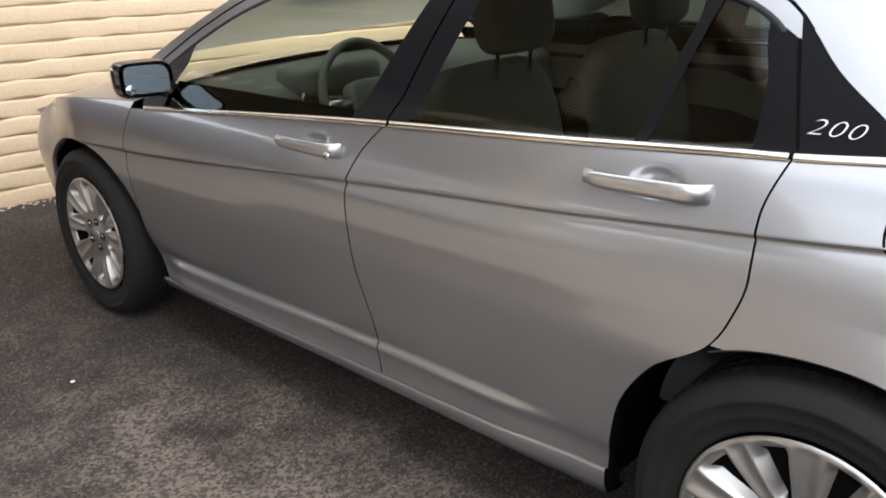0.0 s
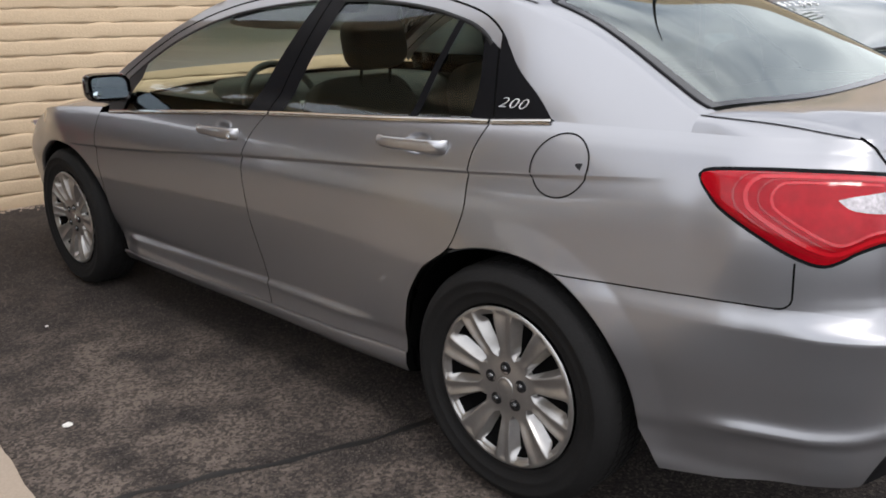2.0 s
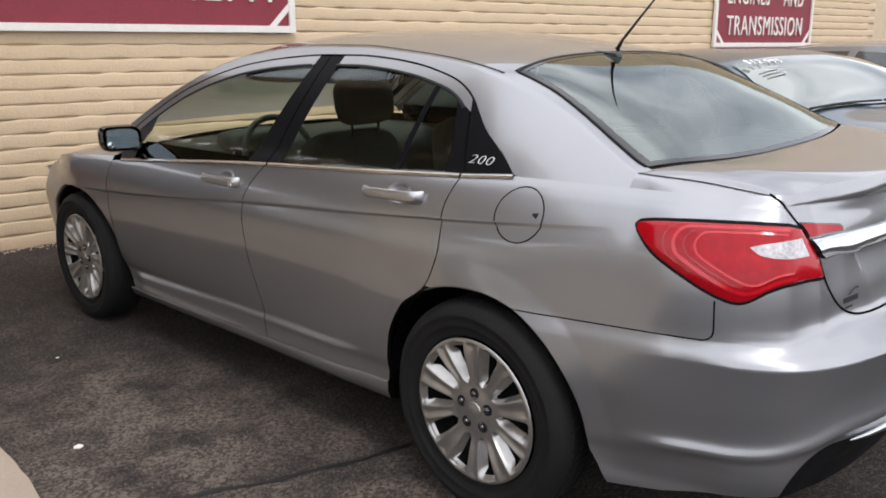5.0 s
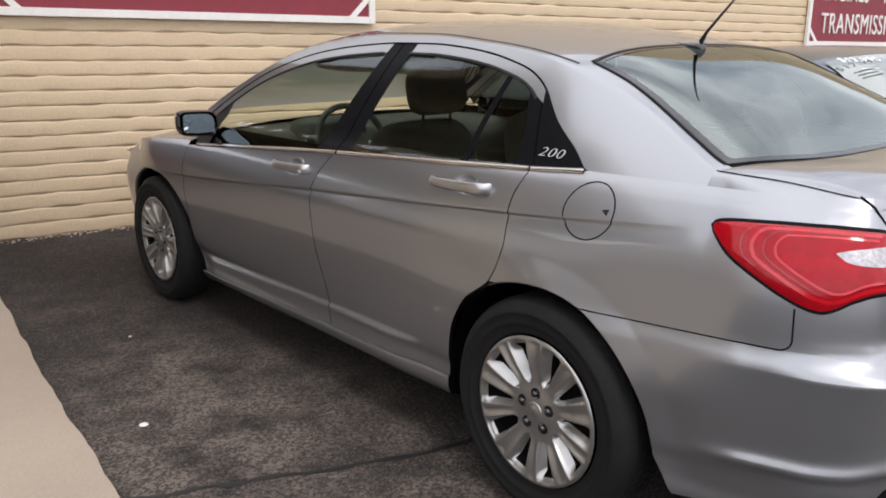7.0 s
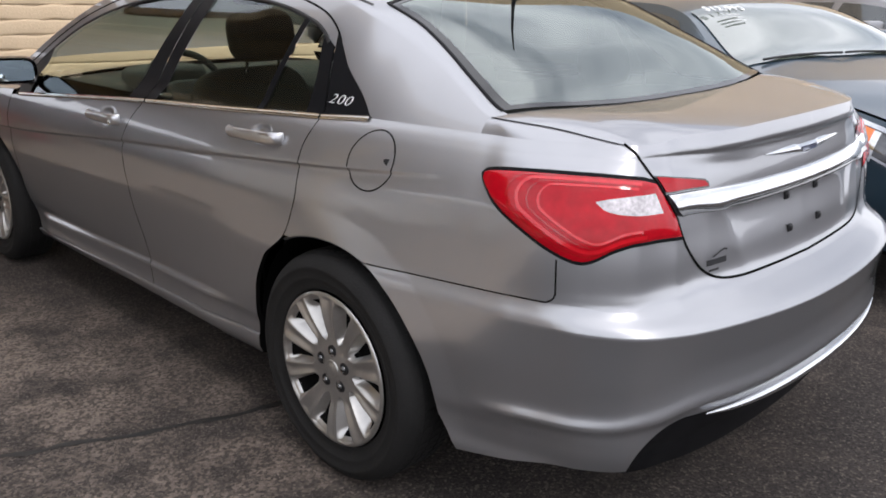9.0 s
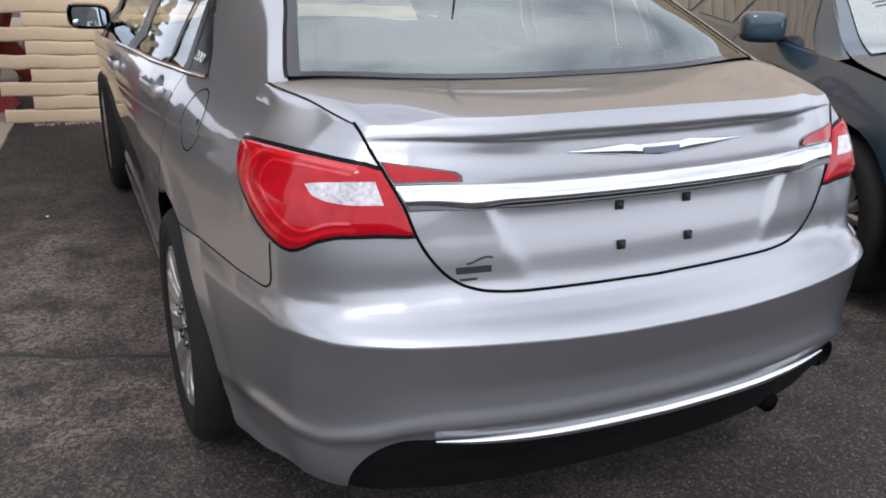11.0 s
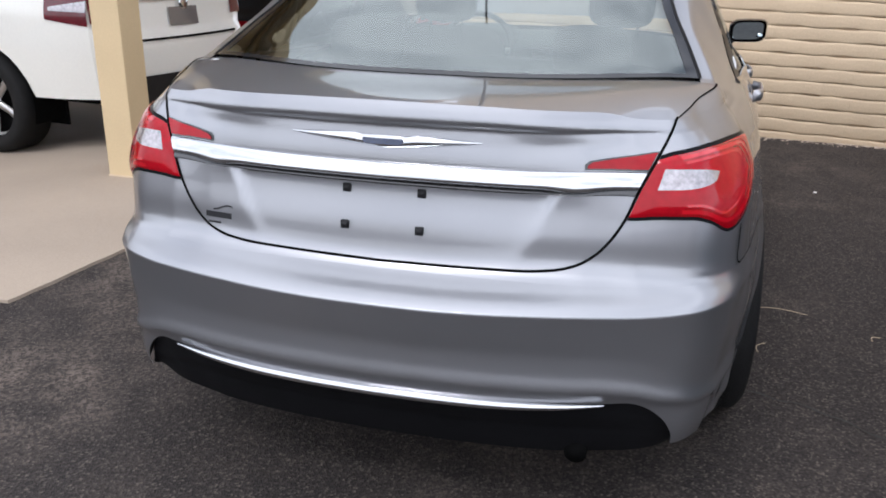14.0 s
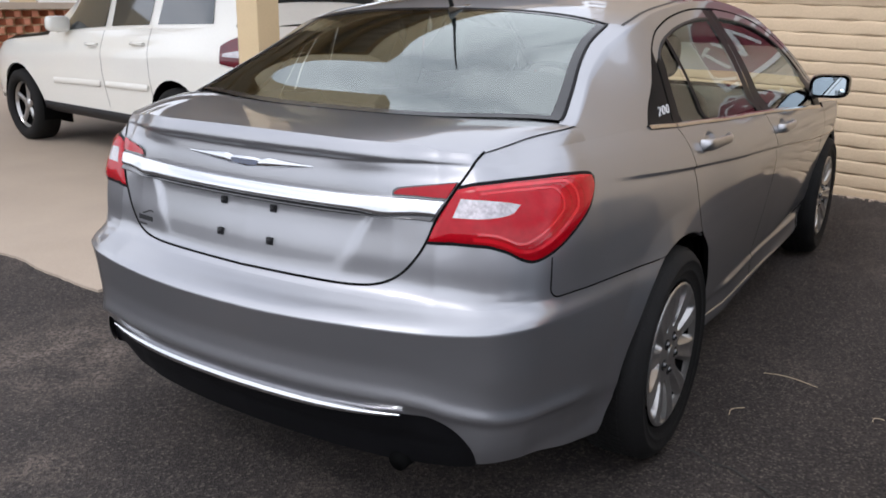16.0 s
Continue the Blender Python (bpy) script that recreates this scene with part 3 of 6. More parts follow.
def hood(s, y):
    w = side(y, float(fender_top(y))) - 0.004 if y < 3.38 else (side(3.38, 0.70) - 0.004) * max(0.0, 1 - ((y - 3.38) / 0.47) ** 2) ** 0.5
    return s * w, y, float(HOOD(y)) - (float(HOOD(y)) - float(fender_top(min(y, 3.38))) + 0.0) * abs(s) ** 3 * (1 if y < 3.38 else 0.4)


part("bonnet", grid_mesh([[hood(s, y) for s in np.linspace(-1, 1, 40)] for y in np.linspace(2.24, 3.83, 44)]), M["paint"], car)
rows = []
u_f0 = u_side(3.385, 0.5)
for t in np.linspace(0, 1, 24):
    z = 0.24 + 0.455 * t
    row = []
    for u in np.linspace(u_f0, US[-1], 50):
        x, y = at_u(u, z)
        a = arch_z(float(y), AXLES[1])
        row.append((-float(x), float(y) + (0.02 if a and z < a else 0), z))
    rows.append(row)
part("front_bumper", grid_mesh([list(r) + [(-x, y, z) for x, y, z in r[-2::-1]] for r in rows]), M["paint"], car)

# dark inner shell that shows in the gaps, floor pan and wheel housings
rows = []
for z in np.linspace(0.22, 0.98, 12):
    row = [(-side(y, z) + 0.05, y, z) for y in np.linspace(0.43, 2.34, 20)]
    rows.append(row)
both("inner_panel", rows, M["gap"], car, skirt=(0.01, 0, 0))
part("floor_pan", box(-0.62, -0.62, 0.21, 0.62, 3.3, 0.27, 0.01), M["gap"], car)
for ax in AXLES:
    for sg in (-1, 1):
        curve = [(ax + (arch_rx(ax, math.cos(a)) + 0.012) * math.cos(a), HUB_Z + (ARCH_RZ + 0.012) * math.sin(a)) for a in np.linspace(0.0, math.pi, 30)]
        curve = [(curve[0][0], 0.26)] + curve + [(curve[-1][0], 0.29)]
        prof = [[(sg * (x if z > 0.30 else min(x, 0.79)), y, z) for y, z in curve] for x in (0.50, 0.70, 0.825, 0.842)]
        part("wheel_housing", grid_mesh(prof, flip=sg > 0), M["gap"], car, smooth=True)
        part("wheel_well_back", box(min(sg * 0.50, sg * 0.52), ax - 0.45, 0.2, max(sg * 0.50, sg * 0.52), ax + 0.45, 0.74), M["gap"], car, smooth=False)
        # lip of the arch
        lip = []
        for a in np.linspace(1.12 if ax == 0.0 else 0.0, math.pi - 0.02, 48):
            y, z = ax + arch_rx(ax, math.cos(a)) * math.copysign(abs(math.cos(a)) ** (2 / arch_power(ax, math.cos(a))), math.cos(a)), HUB_Z + ARCH_RZ * math.sin(a)
            lip.append((y, z))
        rows = [[(sg * (side(y, max(z, 0.22)) - dx), ax + (y - ax) * k, HUB_Z + (z - HUB_Z) * k) for y, z in lip] for dx, k in ((0.001, 1.0), (0.004, 0.988), (0.014, 0.986))]
        part("arch_lip", grid_mesh(rows, flip=sg > 0), M["paint"], car)


# ---------------------------------------------------------------- wheels
def wheel_meshes():
    tyre = lathe([(0.222, 0.02), (0.230, 0.045), (0.236, 0.052), (0.239, 0.050), (0.262, 0.0615), (0.266, 0.0640), (0.270, 0.0630), (0.292, 0.066), (0.296, 0.0685), (0.300, 0.0665), (0.312, 0.061), (0.327, 0.046), (0.3335, 0.034), (0.335, 0.0), (0.3335, -0.10), (0.325, -0.12), (0.30, -0.14), (0.23, -0.13), (0.222, -0.10)], 72)
    # spoked cover: ten slots, each with sloping walls and a floor that climbs to the rim
    n, bm = 10, bmesh.new()
    cent = [k * math.tau / n + (0.02 if k % 2 else -0.02) for k in range(n)]
    rs = np.r_[np.linspace(0.012, 0.080, 7), np.linspace(0.083, 0.100, 8), np.linspace(0.104, 0.212, 22), [0.2155, 0.2185, 0.2215, 0.225, 0.227]]
    dish = spline([(0.0, 0.046), (0.03, 0.0465), (0.045, 0.0455), (0.062, 0.044), (0.080, 0.0425), (0.10, 0.0445), (0.13, 0.050), (0.17, 0.0555), (0.20, 0.0575), (0.218, 0.0575), (0.224, 0.0562), (0.227, 0.0530)])

    def slot(r):
        """Half width and depth of a slot at radius r."""
        t = (r - 0.084) / 0.132
        if t <= 0 or t >= 1:
            return 0.0004, 0.0
        round_in = float(smooth(0, 0.12, t)) ** 0.5
        return 0.0004 + (0.0110 + 0.0265 * t) * round_in, 0.036 * round_in * (1 - 0.80 * float(smooth(0.74, 0.98, t)))

    for k in range(n):
        a0, a1 = cent[k], cent[(k + 1) % n] + (math.tau if k == n - 1 else 0)
        rows, dark = [], []
        for r in rs:
            w, deep = slot(r)
            w /= r
            fan = float(smooth(0.085, 0.13, r)) * (1 - float(smooth(0.205, 0.222, r)))
            half = []
            for f_ in (0.0, 0.42, 0.66):
                half.append((w * f_, float(dish(r)) - deep))
            half.append((w, float(dish(r)) - 0.0015 * fan))
            for f_ in (0.05, 0.13, 0.28, 0.5):
                half.append((w + (0.5 * (a1 - a0) - w) * 2 * f_, float(dish(r)) + fan * (0.0015 * math.exp(-(((f_ - 0.09) / 0.06) ** 2)) - 0.0070 * float(smooth(0.08, 0.5, f_)))))
            line = [(a0 + a, x) for a, x in half] + [(a1 - a, x) for a, x in half[-2::-1]]
            rows.append([(x, r * math.cos(a), r * math.sin(a)) for a, x in line])
            # deep floors get near-black colour, the shade of an open slot painted in
            dark.append(deep > 0.016)
        g = [[bm.verts.new(p) for p in row] for row in rows]
        m_ = len(g[0]) - 1
        for i in range(len(g) - 1):
            for j in range(m_):
                f = bm.faces.new((g[i][j], g[i][j + 1], g[i + 1][j + 1], g[i + 1][j]))
                f.material_index = 1 if dark[i] and dark[i + 1] and (j < 2 or j > m_ - 3) else 0
    bmesh.ops.remove_doubles(bm, verts=bm.verts, dist=0.00005)
    bmesh.ops.recalc_face_normals(bm, faces=bm.faces)
    cover = bm
    centre = lathe([(0.0, 0.050), (0.018, 0.0500), (0.020, 0.0490), (0.023, 0.0500), (0.027, 0.0490), (0.029, 0.040)], 32)
    nut = lathe([(0.0, 0.0555), (0.005, 0.0550), (0.0085, 0.0520), (0.0105, 0.047), (0.011, 0.036)], 12)
    back = lathe([(0.0, 0.0), (0.222, 0.0), (0.224, 0.045)], 40)
    disc = lathe([(0.05, 0.006), (0.145, 0.006), (0.15, 0.0)], 40)
    return tyre, cover, centre, nut, back, disc


wheel = thing("wheel", "", "")
tyre_bm, cover_bm, centre_bm, nut_bm, back_bm, disc_bm = wheel_meshes()
tyre = part("tyre", tyre_bm, M["tyre"], wheel, "worn black rubber tyre")
# tread blocks on the shoulder of the tyre
bm = bmesh.new()
for k in range(76):
    a = k * math.tau / 76
    ca, sa = math.cos(a), math.sin(a)
    for x0, x1 in ((0.012, 0.046), (-0.026, 0.004), (-0.066, -0.034), (-0.108, -0.074)):
        vs = []
        for r in (0.330, 0.3375):
            for x in (x0, x1):
                for w in (-1, 1):
                    b = a + w * 0.033 + (x + 0.03) * 0.6
                    rr = r - (0.010 if x1 == 0.046 and x == x1 else 0)
                    vs.append(bm.verts.new((x, rr * math.cos(b), rr * math.sin(b))))
        for q in ((4, 5, 7, 6), (0, 1, 5, 4), (2, 3, 7, 6), (0, 2, 6, 4), (1, 3, 7, 5)):
            bm.faces.new([vs[i] for i in q])
bmesh.ops.recalc_face_normals(bm, faces=bm.faces)
part("tread", bm, M["tyre"], wheel, smooth=False)
rim = part("rim", cover_bm, (M["alloy"], M["gap"]), wheel, "silver ten-spoke wheel cover")
part("rim_back", back_bm, M["gap"], wheel)
part("brake_disc", disc_bm, M["disc"], wheel)
part("centre_cap", centre_bm, M["alloy"], wheel)
for k in range(5):
    a = k * math.tau / 5 + math.pi / 2
    # black disc on the cover: the shade of the nut's pocket as colour
    o = part("nut_recess", lathe([(0.0, 0.0456), (0.0150, 0.0456), (0.0172, 0.0465), (0.0185, 0.040)], 24), M["black"], wheel)
    o.location = (0, 0.054 * math.cos(a), 0.054 * math.sin(a))
    o = part("wheel_nut", nut_bm.copy(), M["gloss"], wheel, "dark glossy wheel nut")
    o.location = (0, 0.054 * math.cos(a), 0.054 * math.sin(a))
nut_bm.free()
wheel.parent = car
wheel.matrix_basis = pose(-0.840, 0.012, 0.335) @ Matrix.Scale(-1, 4, (1, 0, 0))
for x, y, turn in ((-0.840, 2.766, 20), (0.840, 0.012, 40), (0.840, 2.766, 11)):
    w = copy_thing(wheel, pose(x, y, 0.335, turn))
    w.matrix_basis = pose(x, y, 0.335, turn) @ (Matrix.Scale(-1, 4, (1, 0, 0)) if x < 0 else Matrix())


# ---------------------------------------------------------------- windows and trim of the sedan
def offset_curve(f, y0, y1, d, n=60):
    """The curve z = f(y) moved inwards (down) by d along its normal, as a spline."""
    ys = np.linspace(y0, y1, n)
    zs = np.array([float(f(y)) for y in ys])
    g = np.gradient(zs, ys)
    k = np.hypot(1, g)
    py, pz = ys + g / k * d, zs - d / k
    keep = [0]
    for i in range(1, n):
        if py[i] > py[keep[-1]] + 1e-4:
            keep.append(i)
    return spline([(py[i], pz[i]) for i in keep])


OPEN = offset_curve(DOOR_TOP, 0.16, 2.24, 0.036)
FRAME_IN = offset_curve(DOOR_TOP, 0.07, 2.24, 0.003)


def frame_low(y):
    """Lower edge of the painted window frame, which thins out towards its rear end."""
    return float(OPEN(y)) if y > 0.20 else float(FRAME_IN(y)) - 0.033 * float(smooth(0.085, 0.20, y))




def flank_rows(y0, y1, zlo, zhi, inset=0.0, n=30, m=16):
    """Rows on the cabin's left flank between two slanted edges y(z) and two edges z(y)."""
    rows = []
    for t in np.linspace(0, 1, m):
        row = []
        for s in np.linspace(0, 1, n):
            z = 1.1
            for _ in range(8):
                y = float(y0(z)) + (float(y1(z)) - float(y0(z))) * s
                lo, hi = float(zlo(y)), float(zhi(y))
                z = lo + (max(hi, lo + 0.001) - lo) * t
            row.append((-upper(y, z) + inset, y, z))
        rows.append(row)
    return rows


def pair(name, rows, material, left, right, label=""):
    """A panel under the left owner and its mirror image under the right one."""
    part(name, grid_mesh(rows, flip=True), material, left, label)
    part(name, grid_mesh(mirrored(rows)), material, right, label)


slant = lambda ya, yb, za=0.98, zb=1.34: (lambda z: ya + (yb - ya) * (z - za) / (zb - za))
b_seam = slant(1.055, 0.925)
FRONT_L, FRONT_R = front_doors
REAR_L, REAR_R = rear_doors
above = lambda y: float(BELT(y)) + 0.004
B_F, B_R, DIV = slant(1.175, 0.985), slant(0.985, 0.845), slant(0.425, 0.325)
pair("window_glass", flank_rows(B_F, lambda z: 2.12, above, OPEN, 0.006, 40), M["side_glass"], FRONT_L, FRONT_R, "tinted front door window")
pair("window_glass", flank_rows(DIV, B_R, above, OPEN, 0.006, 30), M["side_glass"], REAR_L, REAR_R, "tinted rear door window")
r_edge = lambda z: 0.200 - 0.10 * float(smooth(1.02, 1.2, z)) * 0 + 0.03 * float(smooth(1.10, 1.24, z))
pair("quarter_glass", flank_rows(r_edge, slant(0.400, 0.300), above, frame_low, 0.006, 14), M["side_glass"], REAR_L, REAR_R, "small fixed quarter window")
pair("divider_bar", flank_rows(slant(0.400, 0.300), DIV, above, OPEN, 0.001, 4), M["frit"], REAR_L, REAR_R, "black divider bar")
pair("pillar_cover", flank_rows(lambda z: b_seam(z) + 0.003, B_F, above, FRAME_IN, 0.002, 6), M["frit"], FRONT_L, FRONT_R, "gloss black pillar cover")
pair("pillar_cover", flank_rows(B_R, lambda z: b_seam(z) - 0.003, above, FRAME_IN, 0.002, 8), M["frit"], REAR_L, REAR_R, "gloss black pillar cover")
pair("window_frame", flank_rows(B_F, lambda z: 2.20, OPEN, FRAME_IN, 0.0, 40, 6), M["paint"], FRONT_L, FRONT_R)
pair("window_frame", flank_rows(lambda z: 0.09, B_R, frame_low, FRAME_IN, 0.0, 50, 6), M["paint"], REAR_L, REAR_R)
pair("mirror_corner", flank_rows(lambda z: 2.0 + (1.02 - z) * 0.4, lambda z: 2.17, above, OPEN, -0.002, 8, 8), M["black"], FRONT_L, FRONT_R)
pair("pillar_inner", flank_rows(lambda z: b_seam(z) - 0.02, lambda z: b_seam(z) + 0.02, above, FRAME_IN, 0.014, 4), M["gap"], FRONT_L, FRONT_R)
# gasket strips round the openings
for (l, r), ya, yb in (((FRONT_L, FRONT_R), 1.0, 2.10), ((REAR_L, REAR_R), 0.20, 0.86)):
    pts = [(y, float(OPEN(y)) + 0.001) for y in np.linspace(ya, yb, 40)]
    bm = ribbon_mesh([flank(y, z) for y, z in pts], [normal_of(flank, y, z) for y, z in pts], 0.012, 0.001, 0.002)
    part("gasket", bm, M["black"], l)
    mpts = [(-p[0], p[1], p[2]) for p in (flank(y, z) for y, z in pts)]
    mn = [(-n.x, n.y, n.z) for n in (normal_of(flank, y, z) for y, z in pts)]
    part("gasket", ribbon_mesh(mpts[::-1], mn[::-1], 0.012, 0.001, 0.002), M["black"], r)


def strip(name, fn, pts, width, lift, thick, material, label="", parents=None):
    """A strip on a left surface fn(a, b) along pts, and its mirror image."""
    ps, ns = [fn(*p) for p in pts], [normal_of(fn, *p) for p in pts]
    pl, pr = parents or (car, car)
    part(name, ribbon_mesh(ps, ns, width, lift, thick), material, pl, label)
    w = width[::-1] if isinstance(width, (list, np.ndarray)) else width
    part(name, ribbon_mesh([(-p[0], p[1], p[2]) for p in ps][::-1], [(-n.x, n.y, n.z) for n in ns][::-1], w, lift, thick), material, pr, label)


strip("belt_trim", flank, [(y, float(BELT(y)) - 0.002) for y in np.linspace(1.045, 2.16, 40)], 0.017, 0.0015, 0.004, M["bronze_trim"], "bright belt moulding", (FRONT_L, FRONT_R))
strip("belt_trim", flank, [(y, float(BELT(y)) - 0.002) for y in np.linspace(0.134, 1.036, 40)], 0.017, 0.0015, 0.004, M["bronze_trim"], "bright belt moulding", (REAR_L, REAR_R))
strip("belt_trim", flank, [(y, float(BELT(y)) - 0.002) for y in np.linspace(-0.050, 0.126, 14)], 0.017, 0.0015, 0.004, M["bronze_trim"], "bright belt moulding")
# seam above the doors and black corner panel behind the rear door
strip("door_gap", flank, [(y, float(DOOR_TOP(y))) for y in np.linspace(0.155, 2.2, 90)], 0.006, 0.0006, 0, M["gap"])
tri_top = lambda y: float(DOOR_TOP(y)) + 0.002
rows = flank_rows(lambda z: -0.047, lambda z: 0.124 + (z - 1.04) * 0.28, above, tri_top, -0.002, 14, 10)
part("corner_panel", grid_mesh(rows, flip=True), M["frit"], car, "gloss black corner panel behind the rear window")
part("corner_panel", grid_mesh(mirrored(rows)), M["frit"], car, "gloss black corner panel behind the rear window")
rows = flank_rows(lambda z: 0.130 + (z - 1.04) * 0.28, r_edge, above, frame_low, -0.001, 10, 10)
pair("corner_frame", rows, M["frit"], REAR_L, REAR_R)
strip("corner_seam", flank, [(0.127 + (z - 1.04) * 0.28, z) for z in np.linspace(1.02, 1.20, 14)], 0.005, 0.0030, 0, M["gap"])
# number badge
for sg in (-1, 1):
    bm = text_bm("200", 0.040, 0.0012, 0.35, "CENTER", 1.10, -0.0011)
    bm.transform(Matrix.Scale(1.35, 4, (1, 0, 0)))
    y, z = 0.078, 1.056
    n = normal_of(flank, y, z)
    t = Vector((0, -1, 0)) if sg < 0 else Vector((0, 1, 0))
    nn = Vector((n.x * -sg, n.y, n.z))
    right = (t - nn * t.dot(nn)).normalized()
    up = nn.cross(right)
    p = Vector(flank(y, z))
    p.x *= -sg
    p += nn * 0.004
    m = Matrix((right, up, nn)).transposed().to_4x4()
    bm.transform(Matrix.Translation(p) @ m)
    part("number_badge", bm, M["white_ink"], car, "chrome 200 badge", smooth=False)

# fuel flap
flap = [(-0.115 + 0.077 * math.cos(a), 0.940 + 0.073 * math.sin(a)) for a in np.linspace(0, math.tau, 65)]
left = lambda y, z: (-side(y, z), y, z)
part("fuel_flap_gap", ribbon_mesh([left(*p) for p in flap], [normal_of(left, *p) for p in flap], 0.0042, 0.0008), M["gap"], car)
# flat black wedge painted for the shade in the flap's finger dimple
notch = [(-0.175 + 0.018 * t, 0.944 + 0.004 * t) for t in np.linspace(0, 1, 8)]
part("finger_notch", ribbon_mesh([left(*p) for p in notch], [normal_of(left, *p) for p in notch], np.array([0.017 * (1 - t) ** 0.6 + 0.001 for t in np.linspace(0, 1, 8)]), 0.0009), M["black"], car)


def handle(yc, zc, length):
    """A pull handle that bridges its scoop."""
    rows = []
    for s in np.linspace(-1, 1, 25):
        y = yc + s * length / 2
        out = 0.030 * (1 - abs(s) ** 6) ** 0.5 + 0.004
        h = 0.0190 - 0.005 * (s + 1) / 2
        base = -np.interp(s, (-1, 1), (side(yc - length / 2, zc), side(yc + length / 2, zc)))
        th = 0.014 if abs(s) < 0.78 else out
        rows.append([(base - out + th * (1 - math.cos(a)) / 2, y, zc + h * math.sin(a)) for a in np.linspace(0, math.tau, 17)[:-1]])
    bm = grid_mesh(rows, close=True)
    bm.verts.ensure_lookup_table()
    bm.faces.new([bm.verts[k] for k in range(16)])
    bm.faces.new([bm.verts[len(bm.verts) - 16 + k] for k in range(16)])
    bmesh.ops.recalc_face_normals(bm, faces=bm.faces)
    return bm


for (l, r), yc, zc in (((FRONT_L, FRONT_R), 1.304, 0.901), ((REAR_L, REAR_R), 0.362, 0.951)):
    bm = handle(yc, zc, 0.255)
    bm2 = bm.copy()
    bm2.transform(Matrix.Scale(-1, 4, (1, 0, 0)))
    bmesh.ops.reverse_faces(bm2, faces=bm2.faces)
    part("door_handle", bm, M["silver"], l, "silver pull handle")
    part("door_handle", bm2, M["silver"], r, "silver pull handle")
lock = lathe([(0.0, 0.003), (0.008, 0.003), (0.0095, 0.0)], 20)
o = part("door_lock", lock, M["chrome"], FRONT_L)
o.location = (-side(1.19, 0.893) - 0.031, 1.195, 0.893)
o.rotation_euler = (0, 0, math.pi)

# mirrors
for sg in (-1, 1):
    owner = FRONT_L if sg < 0 else FRONT_R
    rows = []
    for a in np.linspace(-math.pi / 2, math.pi / 2, 13):
        ca, sa = math.cos(a), math.sin(a)
        row = []
        for b in np.linspace(0, math.tau, 33)[:-1]:
            cb, sb = math.cos(b), math.sin(b)
            k = lambda v, e: math.copysign(abs(v) ** e, v)
            fwd = 0.075 * max(0.0, sa) + 0.02 * min(0.0, sa)
            x = 0.952 + 0.092 * k(cb, 0.45) * (max(ca, 0.0) ** 0.45 if sa > 0 else 1 - 0.06 * abs(sa))
            z = 1.012 + 0.058 * k(sb, 0.5) * (max(ca, 0.0) ** 0.5 if sa > 0 else 1 - 0.10 * abs(sa)) + 0.008 * cb
            row.append((sg * x, 2.030 + fwd, z))
        rows.append(row)
    bm = grid_mesh(rows, close=True, flip=sg > 0)
    bmesh.ops.recalc_face_normals(bm, faces=bm.faces)
    mirror = part("side_mirror", bm, M["gloss"], owner, "black side mirror")
    k = lambda v, e: math.copysign(abs(v) ** e, v)
    ring_ = [(sg * (0.952 + 0.072 * k(math.cos(b), 0.45)), 2.0095, 1.012 + 0.042 * k(math.sin(b), 0.5) + 0.008 * math.cos(b)) for b in np.linspace(0, math.tau, 33)[:-1]]
    bm = bmesh.new()
    f = bm.faces.new([bm.verts.new(p) for p in ring_])
    f.normal_update()
    if f.normal.y > 0:
        f.normal_flip()
    part("mirror_glass", bm, M["mirror"], mirror, "mirror glass", smooth=False)
    spot = lathe([(0.0, 0.004), (0.010, 0.003), (0.015, 0.0)], 20)
    so = part("blind_spot_glass", spot, M["mirror"], mirror)
    so.matrix_basis = pose(sg * 1.009, 2.0088, 0.987, 0, 0, -90)
    part("mirror_arm", tube_mesh([(sg * 0.80, 2.09, 0.950), (sg * 0.85, 2.065, 0.958), (sg * 0.885, 2.05, 0.970)], [0.030, 0.026, 0.024], 12), M["gloss"], mirror)


# ---------------------------------------------------------------- tail lamps, lid and rear trim
def u_of(z, x=None, y=None):
    xs, ys = _ring(z)
    if y is not None:
        return float(np.interp(y, ys[SIDE_FROM:], US[SIDE_FROM:]))
    return float(np.interp(x, xs[:REAR_TO], US[:REAR_TO]))


def skin(u, z):
    x, y = at_u(u, z)
    return -float(x), float(y), float(z)


TIP = 1.150
LID_X = spline([(0.704, 0.0), (0.706, 0.2), (0.709, 0.34), (0.719, 0.418), (0.740, 0.465), (0.773, 0.500), (0.83, 0.535), (0.89, 0.557), (0.925, 0.573), (0.96, 0.590), (1.0, 0.608), (1.05, 0.625)])
lamp_top = spline([(1.150, 0.957), (1.143, 0.966), (1.123, 0.972), (1.05, 0.978), (0.967, 0.980), (0.886, 0.980), (0.807, 0.978), (0.728, 0.973), (0.672, 0.963), (0.56, 0.945)])
lamp_low = spline([(1.150, 0.955), (1.146, 0.945), (1.130, 0.926), (1.10, 0.898), (1.046, 0.866), (1.006, 0.845), (0.957, 0.820), (0.914, 0.802), (0.890, 0.795), (0.872, 0.793), (0.855, 0.796), (0.838, 0.803), (0.80, 0.822), (0.745, 0.834), (0.665, 0.833), (0.595, 0.830), (0.50, 0.828)])


